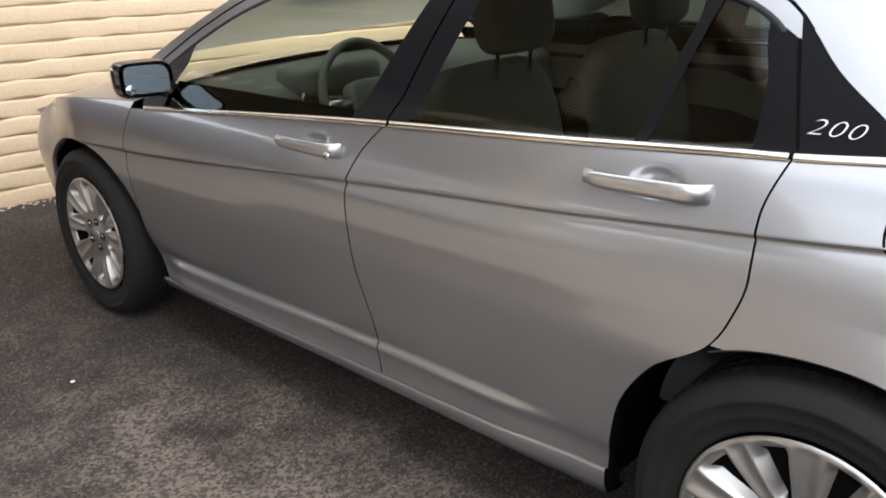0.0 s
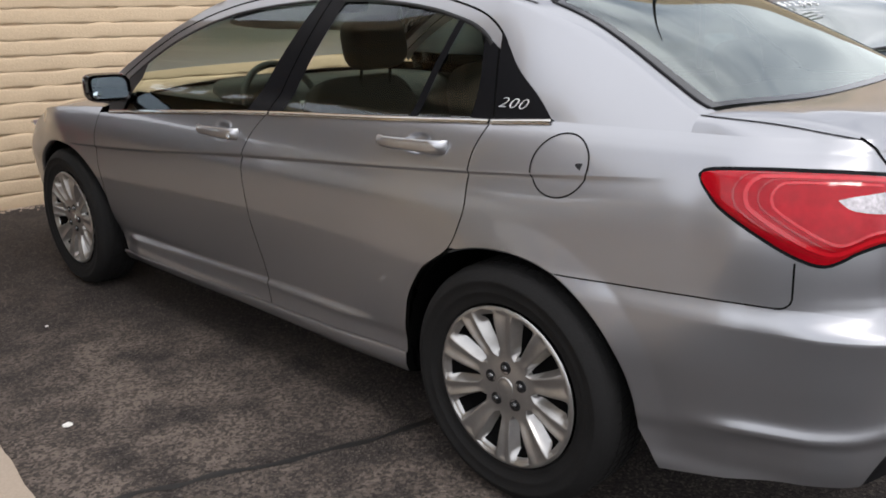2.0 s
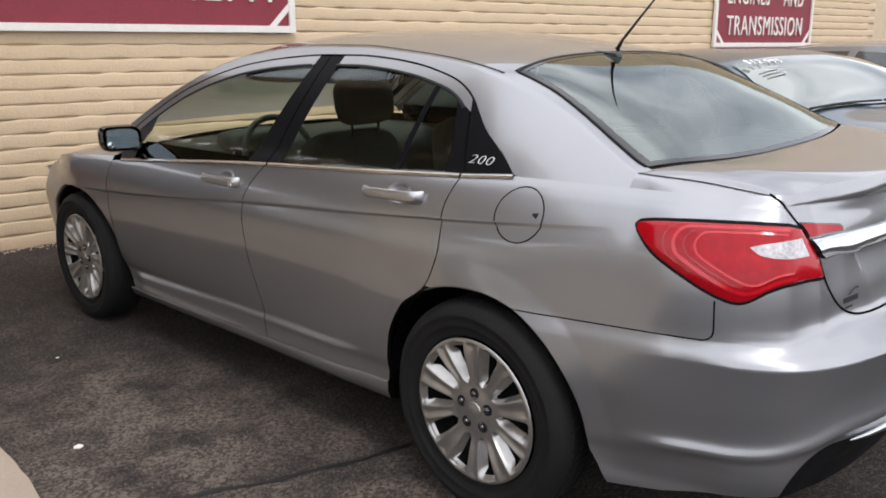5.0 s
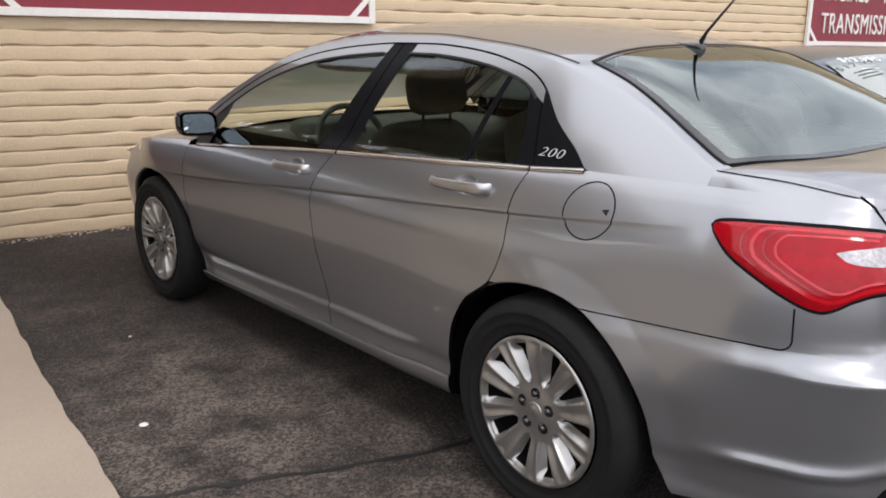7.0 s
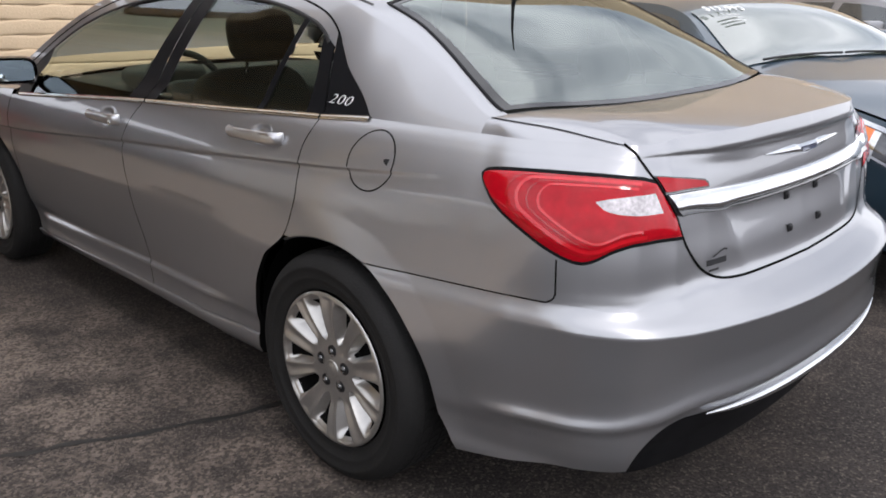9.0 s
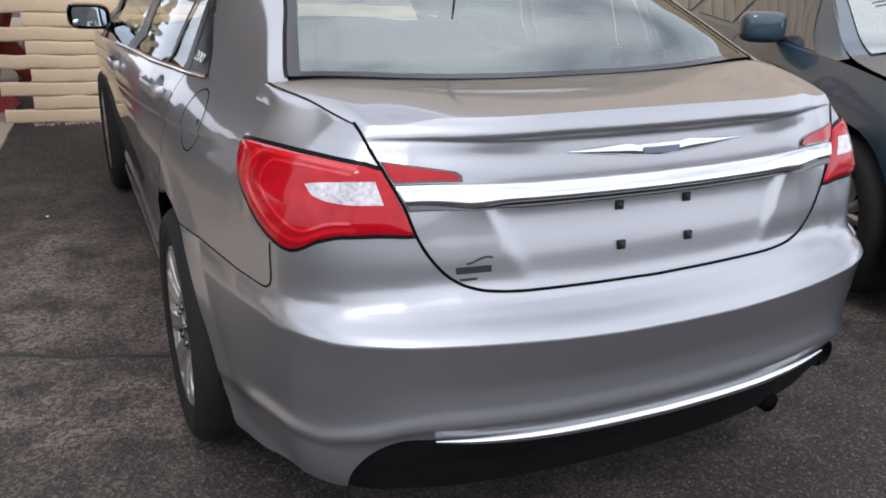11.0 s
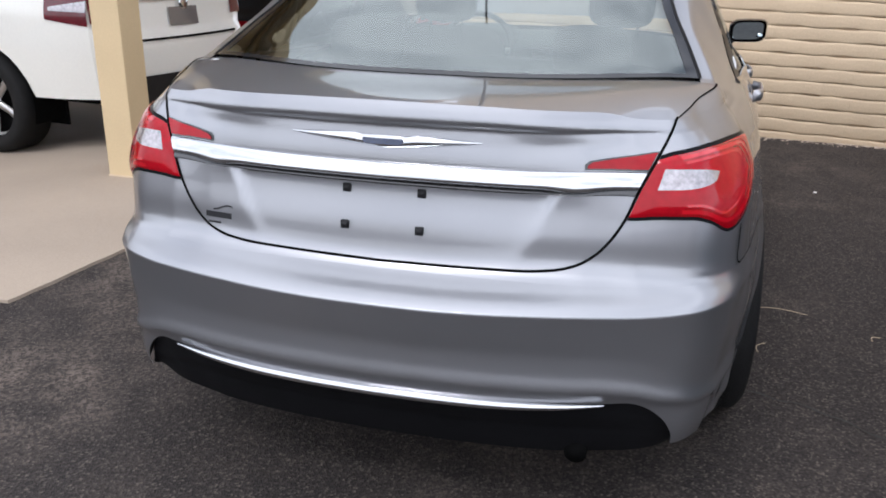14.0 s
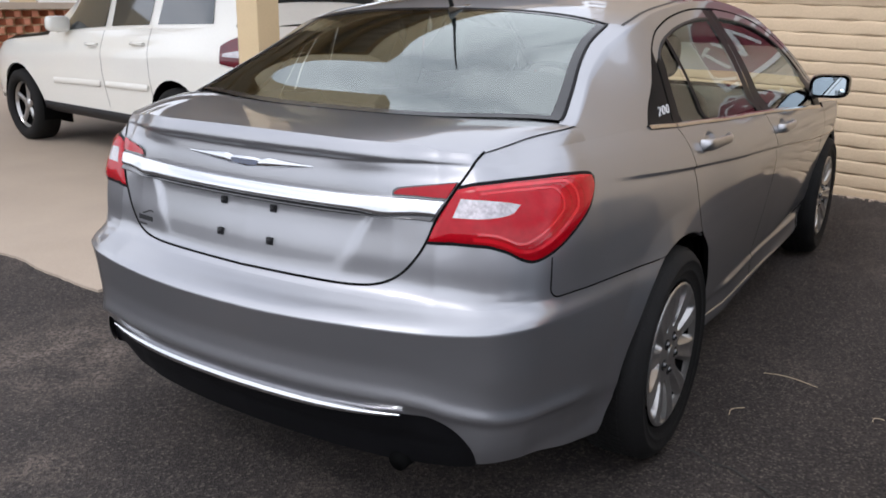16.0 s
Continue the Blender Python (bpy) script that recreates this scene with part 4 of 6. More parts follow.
def lamp_rows(grow, lift, bulge, n=60, m=26):
    rows = []
    for t in np.linspace(0, 1, m):
        row = []
        for s in np.linspace(0, 1, n):
            s2 = 1 - (1 - s) ** 1.0
            z = 0.87
            for _ in range(5):
                u_in = u_of(z, x=float(LID_X(z)) + 0.004)
                u = (TIP + grow) + (u_in - (TIP + grow)) * s2
                lo, hi = float(lamp_low(u)) - grow, float(lamp_top(u)) + grow
                z = lo + (hi - lo) * t
            n_ = normal_of(skin, u, z)
            b = bulge * min(1.0, 6 * min(t, 1 - t, s * 1.5, (1 - s) * 2)) ** 0.5 if bulge else 0
            p = Vector(skin(u, z)) + n_ * (lift + b)
            row.append(tuple(p))
        rows.append(row)
    return rows


def two(name, rows, material, label="", flip=True, parents=None):
    a = part(name, grid_mesh(rows, flip=flip), material, parents[0] if parents else car, label)
    b = part(name, grid_mesh(mirrored(rows), flip=not flip), material, parents[1] if parents else car, label)
    return a, b


lamps = two("tail_lamp", lamp_rows(0.001, 0.0012, 0), M["frit"], "red tail lamp with a clear reversing light", flip=False)
two("lens", lamp_rows(-0.0068, 0.002, 0.006), M["red"], "deep red lens", flip=False, parents=lamps)


def on_lens(u, z):
    """A point just proud of the domed lens."""
    lo, hi = float(lamp_low(u)) + 0.0068, float(lamp_top(u)) - 0.0068
    t = min(max((z - lo) / (hi - lo), 0.0), 1.0)
    u_in = u_of(z, x=float(LID_X(z)) + 0.004)
    s = min(max((TIP - 0.0068 - u) / (TIP - 0.0068 - u_in), 0.0), 1.0)
    b = 0.006 * min(1.0, 6 * min(t, 1 - t, s * 1.5, (1 - s) * 2)) ** 0.5
    return tuple(Vector(skin(u, z)) + normal_of(skin, u, z) * (0.0026 + b))


rev_low = spline([(0.66, 0.894), (0.717, 0.8955), (0.783, 0.899), (0.825, 0.9055), (0.852, 0.922)])
rev_top = spline([(0.66, 0.937), (0.727, 0.937), (0.775, 0.934), (0.816, 0.930), (0.852, 0.9235)])
rows = []
for k_ in np.linspace(0, 1, 9):
    row = []
    for t in np.linspace(0, 1, 26):
        u = 0.660 + 0.192 * t
        z = float(rev_low(u)) + (float(rev_top(u)) - float(rev_low(u))) * k_
        row.append(on_lens(u + 0.024 * k_ * (1 - t), z))
    rows.append(row)
two("reversing_light", rows, M["clear"], "clear reversing light", flip=False, parents=lamps)


def outline(k):
    """The lamp's outline drawn in towards its core by the factor k, from the lid round the tip and back."""
    top_ = [(u, float(lamp_top(u))) for u in np.linspace(0.72, 1.12, 20)]
    low_ = [(u, float(lamp_low(u))) for u in np.linspace(1.125, 0.70, 34)]
    raw = [(0.79 + (u - 0.79) * k, 0.913 + (z - 0.913) * k) for u, z in top_ + low_]
    return [raw[0]] + [tuple(np.mean(raw[max(i - 2, 0):i + 3], axis=0)) for i in range(1, len(raw) - 1)] + [raw[-1]]


# bands of light that run round inside the lens
for k_, width, mt in ((0.86, 0.004, "red_deep"), (0.78, 0.009, "red2"), (0.70, 0.0035, "red_deep"), (0.62, 0.006, "red2")):
    strip("light_band", on_lens, outline(k_), width, 0.0003, 0, M[mt], "bright red light band", lamps)

# trunk lid: inner lamp pieces, bright bar, emblem, fixing clips
lid = thing("trunk_lid", "", "")
lid.parent = car
pts = []
for z in np.linspace(1.038, 0.719, 60):
    pts.append(skin(u_of(z, x=float(LID_X(z))), z))
zs_low = [(x, float(np.interp(x, [float(LID_X(z)) for z in np.linspace(0.704, 0.719, 30)], np.linspace(0.704, 0.719, 30)))) for x in np.linspace(0.418, 0.0, 40)]
pts += [skin(u_of(z, x=x), z) for x, z in zs_low[1:]]
nrm = [normal_of(skin, u_of(p[2], x=-p[0]), p[2]) for p in pts]
allp = pts + [(-p[0], p[1], p[2]) for p in pts[-2::-1]]
alln = nrm + [(-n[0], n[1], n[2]) for n in nrm[-2::-1]]
part("lid_gap", ribbon_mesh(allp, alln, 0.0065, 0.001), M["gap"], lid)
q0 = u_of(1.038, x=float(LID_X(1.038))) / u_side(-0.40, TOP)
dp = [deck(q0 + (0.985 - q0) * t**0.9, t) for t in np.linspace(0, 1, 24)]
for sg in (1, -1):
    part("lid_gap", ribbon_mesh([(sg * p[0], p[1], p[2]) for p in dp][::sg], [(0, 0, 1)] * 24, 0.0055, 0.0012), M["gap"], lid)
# bumper joint that climbs to the lamp
jp = [(-0.643, 0.6990), (-0.655, 0.7000), (-0.664, 0.7040), (-0.671, 0.7115), (-0.674, 0.722)] + [(-0.674 + 0.003 * t, 0.722 + 0.078 * t) for t in np.linspace(0.1, 1, 12)]
strip("bumper_gap", skin, [(u_of(z, y=y), z) for y, z in jp], 0.0042, 0.001, 0, M["gap"])


def inner_rows(x_end, z0, z1, grow, lift):
    """The wedge of red lamp on the lid, cut slanting along the lid's edge."""
    rows = []
    for s in np.linspace(0, 1, 8):
        row = []
        for t in np.linspace(0, 1, 30):
            z = z0 + (z1 - 0.0220 * t - 0.006 * max(0.0, t - 0.93) / 0.07 - z0) * s
            x = (float(LID_X(z)) - 0.0045 + grow) * (1 - t) + x_end * t
            u = u_of(z, x=x)
            row.append(tuple(Vector(skin(u, z)) + normal_of(skin, u, z) * lift))
        rows.append(row)
    return rows


il = two("inner_lamp", inner_rows(0.441, 0.9325, 0.9725, 0.0, 0.002), M["gloss"], "red inner lamp on the lid", flip=False, parents=(lid, lid))
two("lens", inner_rows(0.446, 0.9360, 0.9690, -0.002, 0.0045), M["red"], "", flip=False, parents=il)


def bar_rows(ztop, zlow, out, n=70):
    """A bar across the lid: a rounded section between two edges."""
    rows = []
    for a in np.linspace(0, math.pi, 11):
        row = []
        for x in np.linspace(-0.562, 0.562, n):
            zt, zb = ztop(abs(x)), zlow(abs(x))
            z = (zt + zb) / 2 + (zt - zb) / 2 * math.cos(a)
            x *= (float(LID_X(z)) - 0.0045) / 0.562
            row.append((x, tail(x, zt) - 0.001 - out * math.sin(a) ** 0.35 * (0.35 + 0.65 * (zt - z) / (zt - zb)), z))
        rows.append(row)
    return rows


bar_top = lambda x: 0.9315 - 0.004 * (1 - (x / 0.56) ** 2)
bar_low = lambda x: 0.891 - 0.008 * math.exp(-(((x - 0.43) / 0.045) ** 2)) + 0.003 * float(smooth(0.46, 0.55, x))
part("bright_bar", grid_mesh(bar_rows(bar_top, bar_low, 0.026), flip=True), M["chrome"], lid, "polished chrome bar across the lid")
part("bar_grip", grid_mesh(bar_rows(lambda x: bar_low(x) + 0.004, lambda x: 0.877 + 0.006 * float(smooth(0.30, 0.56, x)), 0.022), flip=True), M["gloss"], lid, "black grip under the bar")
# winged emblem, drawn as a plain shape
rows_e = []
for s in np.linspace(0, 1, 7):
    row = []
    for x in np.linspace(-0.222, 0.222, 61):
        t = abs(x) / 0.222
        hi = 0.984 - 0.002 * t + 0.004 * float(smooth(0.22, 0.34, t)) - 0.006 * t**3
        lo = 0.958 + 0.020 * t**1.2
        z = lo + (hi - lo) * s
        row.append((x, tail(x, z) - 0.002 - 0.007 * (1 - abs(2 * s - 1) ** 2) * (1 - t**4), z))
    rows_e.append(row)
part("emblem", grid_mesh(rows_e, flip=False), M["chrome"], lid, "winged chrome emblem")
rows_e = [[(x, tail(x, z) - 0.0098, z) for x in np.linspace(-0.048 + 0.006 * s, 0.048 - 0.006 * s, 9)] for s, z in ((1, 0.966), (0.3, 0.971), (0, 0.976), (0.2, 0.979))]
part("emblem_inlay", grid_mesh(rows_e, flip=False), mat("navy_enamel", (0.01, 0.02, 0.06), 0.15, coat=1.0, var=0.1), lid)
for x in (-0.0889, 0.0889):
    for z in (0.858, 0.776):
        bm = box(-0.010, -0.006, -0.010, 0.010, 0.004, 0.010, 0.003)
        box_bm(bm, -0.006, -0.009, -0.006, 0.006, -0.004, 0.006)
        o = part("plate_clip", bm, M["black"], lid, "black square plate clip")
        o.location = (x, tail(x, z), z)
# dealer sticker: plain bars and a swoosh
for x0, x1, z0, z1 in ((-0.462, -0.388, 0.752, 0.766), (-0.455, -0.418, 0.738, 0.743)):
    rows_e = [[(x, tail(x, z) - 0.0012, z) for x in np.linspace(x0, x1, 10)] for z in (z0, z1)]
    part("sticker", grid_mesh(rows_e, flip=False), M["ink"], lid, "black dealer sticker")
sw = [(-0.440 + 0.055 * t, 0.772 + 0.016 * math.sin(t * 2.6) * t) for t in np.linspace(0, 1, 14)]
part("sticker", ribbon_mesh([(x, tail(x, z), z) for x, z in sw], [(0, -1, 0)] * 14, 0.004, 0.0012), M["ink"], lid)

# chrome strip and exhaust under the bumper
cs = []
for x in np.linspace(-0.53, 0.53, 60):
    z = 0.411 + 0.012 * (abs(x) / 0.53) ** 4
    cs.append((x, tail(x, z) - 0.004, z))
wd = np.array([0.004 + 0.018 * (1 - abs(2 * t - 1) ** 4) for t in np.linspace(0, 1, 60)])
part("lower_trim", ribbon_mesh(cs, [(0, -0.8, 0.5)] * 60, wd, 0.006, 0.006), M["chrome"], car, "chrome strip on the lower bumper")
part("exhaust", tube_mesh([(0.47, -0.855, 0.250), (0.47, -0.70, 0.255), (0.46, -0.4, 0.24)], 0.027, 16), M["gap"], car, "dark exhaust pipe")
part("antenna_base", grid_mesh([[(0.020 * math.cos(a) * (1 - t) ** 0.5 * (0.4 + 0.6 * math.sin(min(t * 3 + 0.3, 1.57))), 0.235 - 0.13 * t, float(Z_MID(0.235 - 0.13 * t)) + max(0.0, math.sin(a)) * 0.028 * t**1.4) for a in np.linspace(-0.2, math.pi + 0.2, 12)] for t in np.linspace(0, 0.999, 12)]), M["gloss"], car, "black roof antenna")
part("antenna_rod", tube_mesh([(0, 0.125, 1.362), (0, 0.105, 1.395), (0, -0.032, 1.545)], [0.009, 0.0055, 0.003], 8), M["black"], car)

# ---------------------------------------------------------------- cabin
M["lining"] = mat("door_lining_plastic", (0.15, 0.145, 0.135), 0.7, var=0.15, scale=12)
def cushion(w, d, h, e=0.35, n=20, m=14):
    """A rounded block, w wide, d deep, h high, centred."""
    k = lambda v, e: math.copysign(abs(v) ** e, v)
    rows = []
    for a in np.linspace(-math.pi / 2, math.pi / 2, m):
        rows.append([(w / 2 * k(math.cos(a), e) * k(math.cos(b), e), d / 2 * k(math.cos(a), e) * k(math.sin(b), e), h / 2 * k(math.sin(a), e)) for b in np.linspace(0, math.tau, n + 1)[:-1]])
    bm = grid_mesh(rows, close=True)
    bmesh.ops.remove_doubles(bm, verts=bm.verts, dist=0.0002)
    bmesh.ops.recalc_face_normals(bm, faces=bm.faces)
    return bm


for sx in (-0.375, 0.375):
    seat = thing("front_seat", "", "")
    seat.parent = car
    o = part("seat_back", cushion(0.52, 0.14, 0.66, 0.45), M["fabric"], seat, "dark cloth seat back")
    o.matrix_basis = pose(sx, 1.10, 0.73, -14)
    o = part("seat_cushion", cushion(0.52, 0.52, 0.16, 0.4), M["fabric"], seat)
    o.matrix_basis = pose(sx, 1.42, 0.47, 6)
    o = part("headrest", cushion(0.27, 0.11, 0.19, 0.55), M["fabric"], seat, "dark headrest on chrome posts")
    o.matrix_basis = pose(sx, 1.06, 1.175, -10)
    for dx in (-0.07, 0.07):
        part("headrest_post", tube_mesh([(sx + dx, 1.065, 1.02), (sx + dx, 1.055, 1.14)], 0.006, 8), M["chrome"], seat)
bench = thing("rear_seat", "", "")
bench.parent = car
o = part("seat_back", cushion(1.30, 0.16, 0.62, 0.3), M["fabric"], bench)
o.matrix_basis = pose(0, 0.10, 0.74, -20)
o = part("seat_cushion", cushion(1.30, 0.52, 0.18, 0.3), M["fabric"], bench)
o.matrix_basis = pose(0, 0.42, 0.44, 5)
for sx in (-0.36, 0.36):
    o = part("headrest", cushion(0.24, 0.09, 0.15, 0.5), M["fabric"], bench)
    o.matrix_basis = pose(sx, 0.02, 1.09, -14)
rows = [[(s * (side(y, 1.0) - 0.17), y, z - 0.02 * abs(s) ** 4) for s in np.linspace(-1, 1, 20)] for y, z in ((-0.47, 1.035), (-0.25, 1.035), (-0.06, 1.03), (-0.03, 0.99))]
part("parcel_shelf", grid_mesh(rows), M["fabric"], car, "dark parcel shelf")
rows = [[(s * (side(y, 0.9) - 0.10), y, z - 0.03 * abs(s) ** 3) for s in np.linspace(-1, 1, 24)] for y, z in ((1.82, 0.70), (1.80, 0.84), (1.82, 0.93), (1.90, 0.965), (2.10, 0.970), (2.32, 0.955))]
part("dashboard", grid_mesh(rows), M["dash"], car, "dark dashboard")
part("instrument_hood", cushion(0.36, 0.20, 0.12, 0.5), M["dash"], car).matrix_basis = pose(-0.375, 1.86, 0.955)
sw_ring = [(-0.375 + 0.185 * math.cos(a), 1.66 + 0.185 * math.sin(a) * 0.36, 0.90 + 0.185 * math.sin(a) * 0.93) for a in np.linspace(0, math.tau, 41)]
steering = part("steering_wheel", tube_mesh(sw_ring, 0.015, 8, caps=False), M["dash"], car, "black steering wheel")
part("wheel_hub", cushion(0.17, 0.07, 0.13, 0.5), M["dash"], steering).matrix_basis = pose(-0.375, 1.67, 0.895, -20)
for dx in (-1, 1):
    part("spoke", tube_mesh([(-0.375 + dx * 0.07, 1.665, 0.895), (-0.375 + dx * 0.18, 1.66, 0.90)], 0.016, 8), M["silver"], steering)
part("centre_screen", box(-0.11, 1.795, 0.76, 0.11, 1.81, 0.90, 0.006), M["gloss"], car)
arc = [(-0.375 + 0.17 * math.cos(a), 1.795, 0.90 + 0.085 * math.sin(a)) for a in np.linspace(0, math.pi, 20)]
part("gauge_trim", tube_mesh(arc, 0.005, 6), M["silver"], car)
part("rear_view_mirror", cushion(0.24, 0.03, 0.07, 0.5), M["black"], car).matrix_basis = pose(0, 1.66, 1.30)
part("centre_console", box(-0.11, 0.7, 0.26, 0.11, 1.82, 0.58, 0.03), M["dash"], car)
for sg in (-1, 1):
    rows = [[(sg * (side(y, 0.85) - 0.055 - (0.03 if z > 0.9 else 0.0) - (0.04 if z < 0.6 else 0)), y, z) for y in np.linspace(0.30, 2.20, 20)] for z in (0.66, 0.70, 0.88, 0.93)]
    part("door_lining", grid_mesh(rows, flip=sg < 0), M["lining"], car)
rows = [[tuple(np.array(roof(s, y)) * (0.97, 1, 1) - (0, 0, 0.022)) for s in np.linspace(-1, 1, 20)] for y in np.linspace(0.24, 1.60, 20)]
part("headliner", grid_mesh(rows, flip=True), mat("headliner_cloth", (0.30, 0.29, 0.27), 0.9, var=0.08), car, "pale headliner")


# ---------------------------------------------------------------- ground and building
WALL_ANG = math.degrees(math.atan(-0.11))
WALL = pose(0, 4.62, 0, 0, 0, WALL_ANG) @ pose(0, 0, 0, 0, 1.1, 0)


def ground_material():
    """Worn asphalt: pale aggregate in dark binder, dusty patches and damp stains."""
    m = bpy.data.materials.new("asphalt")
    m.use_nodes = True
    n, l = m.node_tree.nodes, m.node_tree.links
    p = n["Principled BSDF"]
    p.inputs["Roughness"].default_value, p.inputs["Specular IOR Level"].default_value = 0.88, 0.3
    co = n.new("ShaderNodeTexCoord")
    vor, big, mid, fine = n.new("ShaderNodeTexVoronoi"), n.new("ShaderNodeTexNoise"), n.new("ShaderNodeTexNoise"), n.new("ShaderNodeTexNoise")
    vor.inputs["Scale"].default_value = 150
    for t, s, d in ((big, 0.9, 3), (mid, 5, 5), (fine, 260, 2)):
        t.inputs["Scale"].default_value, t.inputs["Detail"].default_value = s, d
    for t in (vor, big, mid, fine):
        l.new(co.outputs["Object"], t.inputs["Vector"])
    stone = n.new("ShaderNodeValToRGB")
    stone.color_ramp.elements[0].position, stone.color_ramp.elements[0].color = 0.25, (0.0185, 0.0152, 0.0138, 1)
    stone.color_ramp.elements[1].position, stone.color_ramp.elements[1].color = 0.95, (0.125, 0.104, 0.088, 1)
    e = stone.color_ramp.elements.new(0.7)
    e.color = (0.044, 0.036, 0.032, 1)
    l.new(vor.outputs["Color"], stone.inputs["Fac"])
    dust = n.new("ShaderNodeMix")
    dust.data_type, dust.blend_type = "RGBA", "MIX"
    dust.inputs["B"].default_value = (0.165, 0.132, 0.108, 1)
    mul = n.new("ShaderNodeMath")
    mul.operation = "MULTIPLY"
    r1, r2 = n.new("ShaderNodeMapRange"), n.new("ShaderNodeMapRange")
    for r, a, b, c in ((r1, 0.48, 0.72, 1.0), (r2, 0.40, 0.70, 0.60)):
        r.inputs["From Min"].default_value, r.inputs["From Max"].default_value, r.inputs["To Max"].default_value = a, b, c
    l.new(big.outputs["Fac"], r1.inputs["Value"])
    l.new(mid.outputs["Fac"], r2.inputs["Value"])
    l.new(r1.outputs["Result"], mul.inputs[0])
    l.new(r2.outputs["Result"], mul.inputs[1])
    r3 = n.new("ShaderNodeMapRange")
    r3.inputs["From Min"].default_value, r3.inputs["From Max"].default_value = 0.34, 0.62
    l.new(mid.outputs["Fac"], r3.inputs["Value"])
    total = mul.outputs[0]
    for cx, cy, rad, amount in ((-1.35, 1.15, 0.85, 1.15), (-1.25, 1.85, 0.60, 0.85), (-1.02, 0.12, 0.40, 0.70), (-1.5, 0.30, 0.55, 0.60), (-1.35, -0.55, 0.6, 0.75), (-0.6, -1.6, 0.7, 0.55)):
        dist = n.new("ShaderNodeVectorMath")
        dist.operation = "DISTANCE"
        dist.inputs[1].default_value = (cx, cy, 0)
        l.new(co.outputs["Object"], dist.inputs[0])
        near = n.new("ShaderNodeMapRange")
        near.inputs["From Min"].default_value, near.inputs["From Max"].default_value = rad, rad * 0.15
        near.inputs["To Max"].default_value = amount
        l.new(dist.outputs["Value"], near.inputs["Value"])
        spot = n.new("ShaderNodeMath")
        spot.operation = "MULTIPLY_ADD"
        l.new(near.outputs["Result"], spot.inputs[0])
        l.new(r3.outputs["Result"], spot.inputs[1])
        l.new(total, spot.inputs[2])
        total = spot.outputs[0]
    # dust lies on some of the stones and leaves the others dark
    grit = n.new("ShaderNodeTexVoronoi")
    grit.inputs["Scale"].default_value = 95
    l.new(co.outputs["Object"], grit.inputs["Vector"])
    pick, sift = n.new("ShaderNodeSeparateColor"), n.new("ShaderNodeMapRange")
    sift.inputs["From Min"].default_value, sift.inputs["From Max"].default_value = 0.30, 0.95
    sift.inputs["To Min"].default_value, sift.inputs["To Max"].default_value = 0.20, 1.5
    l.new(grit.outputs["Color"], pick.inputs["Color"])
    l.new(pick.outputs["Red"], sift.inputs["Value"])
    laid = n.new("ShaderNodeMath")
    laid.operation, laid.use_clamp = "MULTIPLY", True
    l.new(total, laid.inputs[0])
    l.new(sift.outputs["Result"], laid.inputs[1])
    l.new(laid.outputs[0], dust.inputs["Factor"])
    l.new(stone.outputs["Color"], dust.inputs["A"])
    l.new(dust.outputs["Result"], p.inputs["Base Color"])
    add = n.new("ShaderNodeMath")
    add.operation = "ADD"
    l.new(vor.outputs["Distance"], add.inputs[0])
    l.new(fine.outputs["Fac"], add.inputs[1])
    b = n.new("ShaderNodeBump")
    b.inputs["Strength"].default_value, b.inputs["Distance"].default_value = 0.8, 0.004
    l.new(add.outputs[0], b.inputs["Height"])
    l.new(b.outputs["Normal"], p.inputs["Normal"])
    return m


def block_material():
    """Tan wall paint, a little different from block to block, dusty and chalky."""
    m = mat("painted_block", (0.605, 0.462, 0.305), 0.78, var=0.07, scale=3.0, bump=0.45, bscale=70)
    n, l = m.node_tree.nodes, m.node_tree.links
    p = n["Principled BSDF"]
    old = p.inputs["Base Color"].links[0].from_socket
    info = n.new("ShaderNodeObjectInfo")
    mr = n.new("ShaderNodeMapRange")
    mr.inputs["To Min"].default_value, mr.inputs["To Max"].default_value = 0.975, 1.025
    sc = n.new("ShaderNodeVectorMath")
    sc.operation = "SCALE"
    l.new(info.outputs["Random"], mr.inputs["Value"])
    l.new(old, sc.inputs[0])
    l.new(mr.outputs["Result"], sc.inputs["Scale"])
    l.new(sc.outputs["Vector"], p.inputs["Base Color"])
    return m


M["asphalt"] = ground_material()
M["concrete"] = mat("concrete", (0.37, 0.30, 0.232), 0.85, var=0.13, scale=1.2, bump=0.15, bscale=120)
M["block"] = block_material()
M["mortar"] = mat("painted_mortar", (0.58, 0.455, 0.315), 0.85, var=0.1, scale=8, bump=0.4, bscale=90)
M["post"] = mat("tan_paint", (0.60, 0.46, 0.27), 0.6, var=0.06, scale=4, bump=0.15, bscale=80)
M["maroon"] = mat("maroon_sign", (0.22, 0.022, 0.035), 0.6, var=0.12, scale=5)
M["white_wood"] = mat("white_painted_wood", (0.74, 0.71, 0.66), 0.6, var=0.08, scale=7, bump=0.2)
M["red_wood"] = mat("red_painted_wood", (0.30, 0.030, 0.034), 0.6, var=0.2, scale=7, bump=0.3)
M["blue_paint"] = mat("blue_grey_paint", (0.026, 0.048, 0.068), 0.30, 0.25, 0.7, spec=0.4, var=0.05, scale=1)
M["white_paint"] = mat("white_paint", (0.76, 0.75, 0.69), 0.35, 0, 1.0, var=0.03, scale=1)
M["black_paint"] = mat("black_paint", (0.006, 0.006, 0.007), 0.4, 0, 0.06, spec=0.15, var=0.1)
M["wine_paint"] = mat("wine_paint", (0.16, 0.012, 0.022), 0.3, 0.4, 1.0, var=0.06)
M["grey_paint"] = mat("grey_paint", (0.20, 0.20, 0.21), 0.35, 0.6, 1.0, var=0.05)
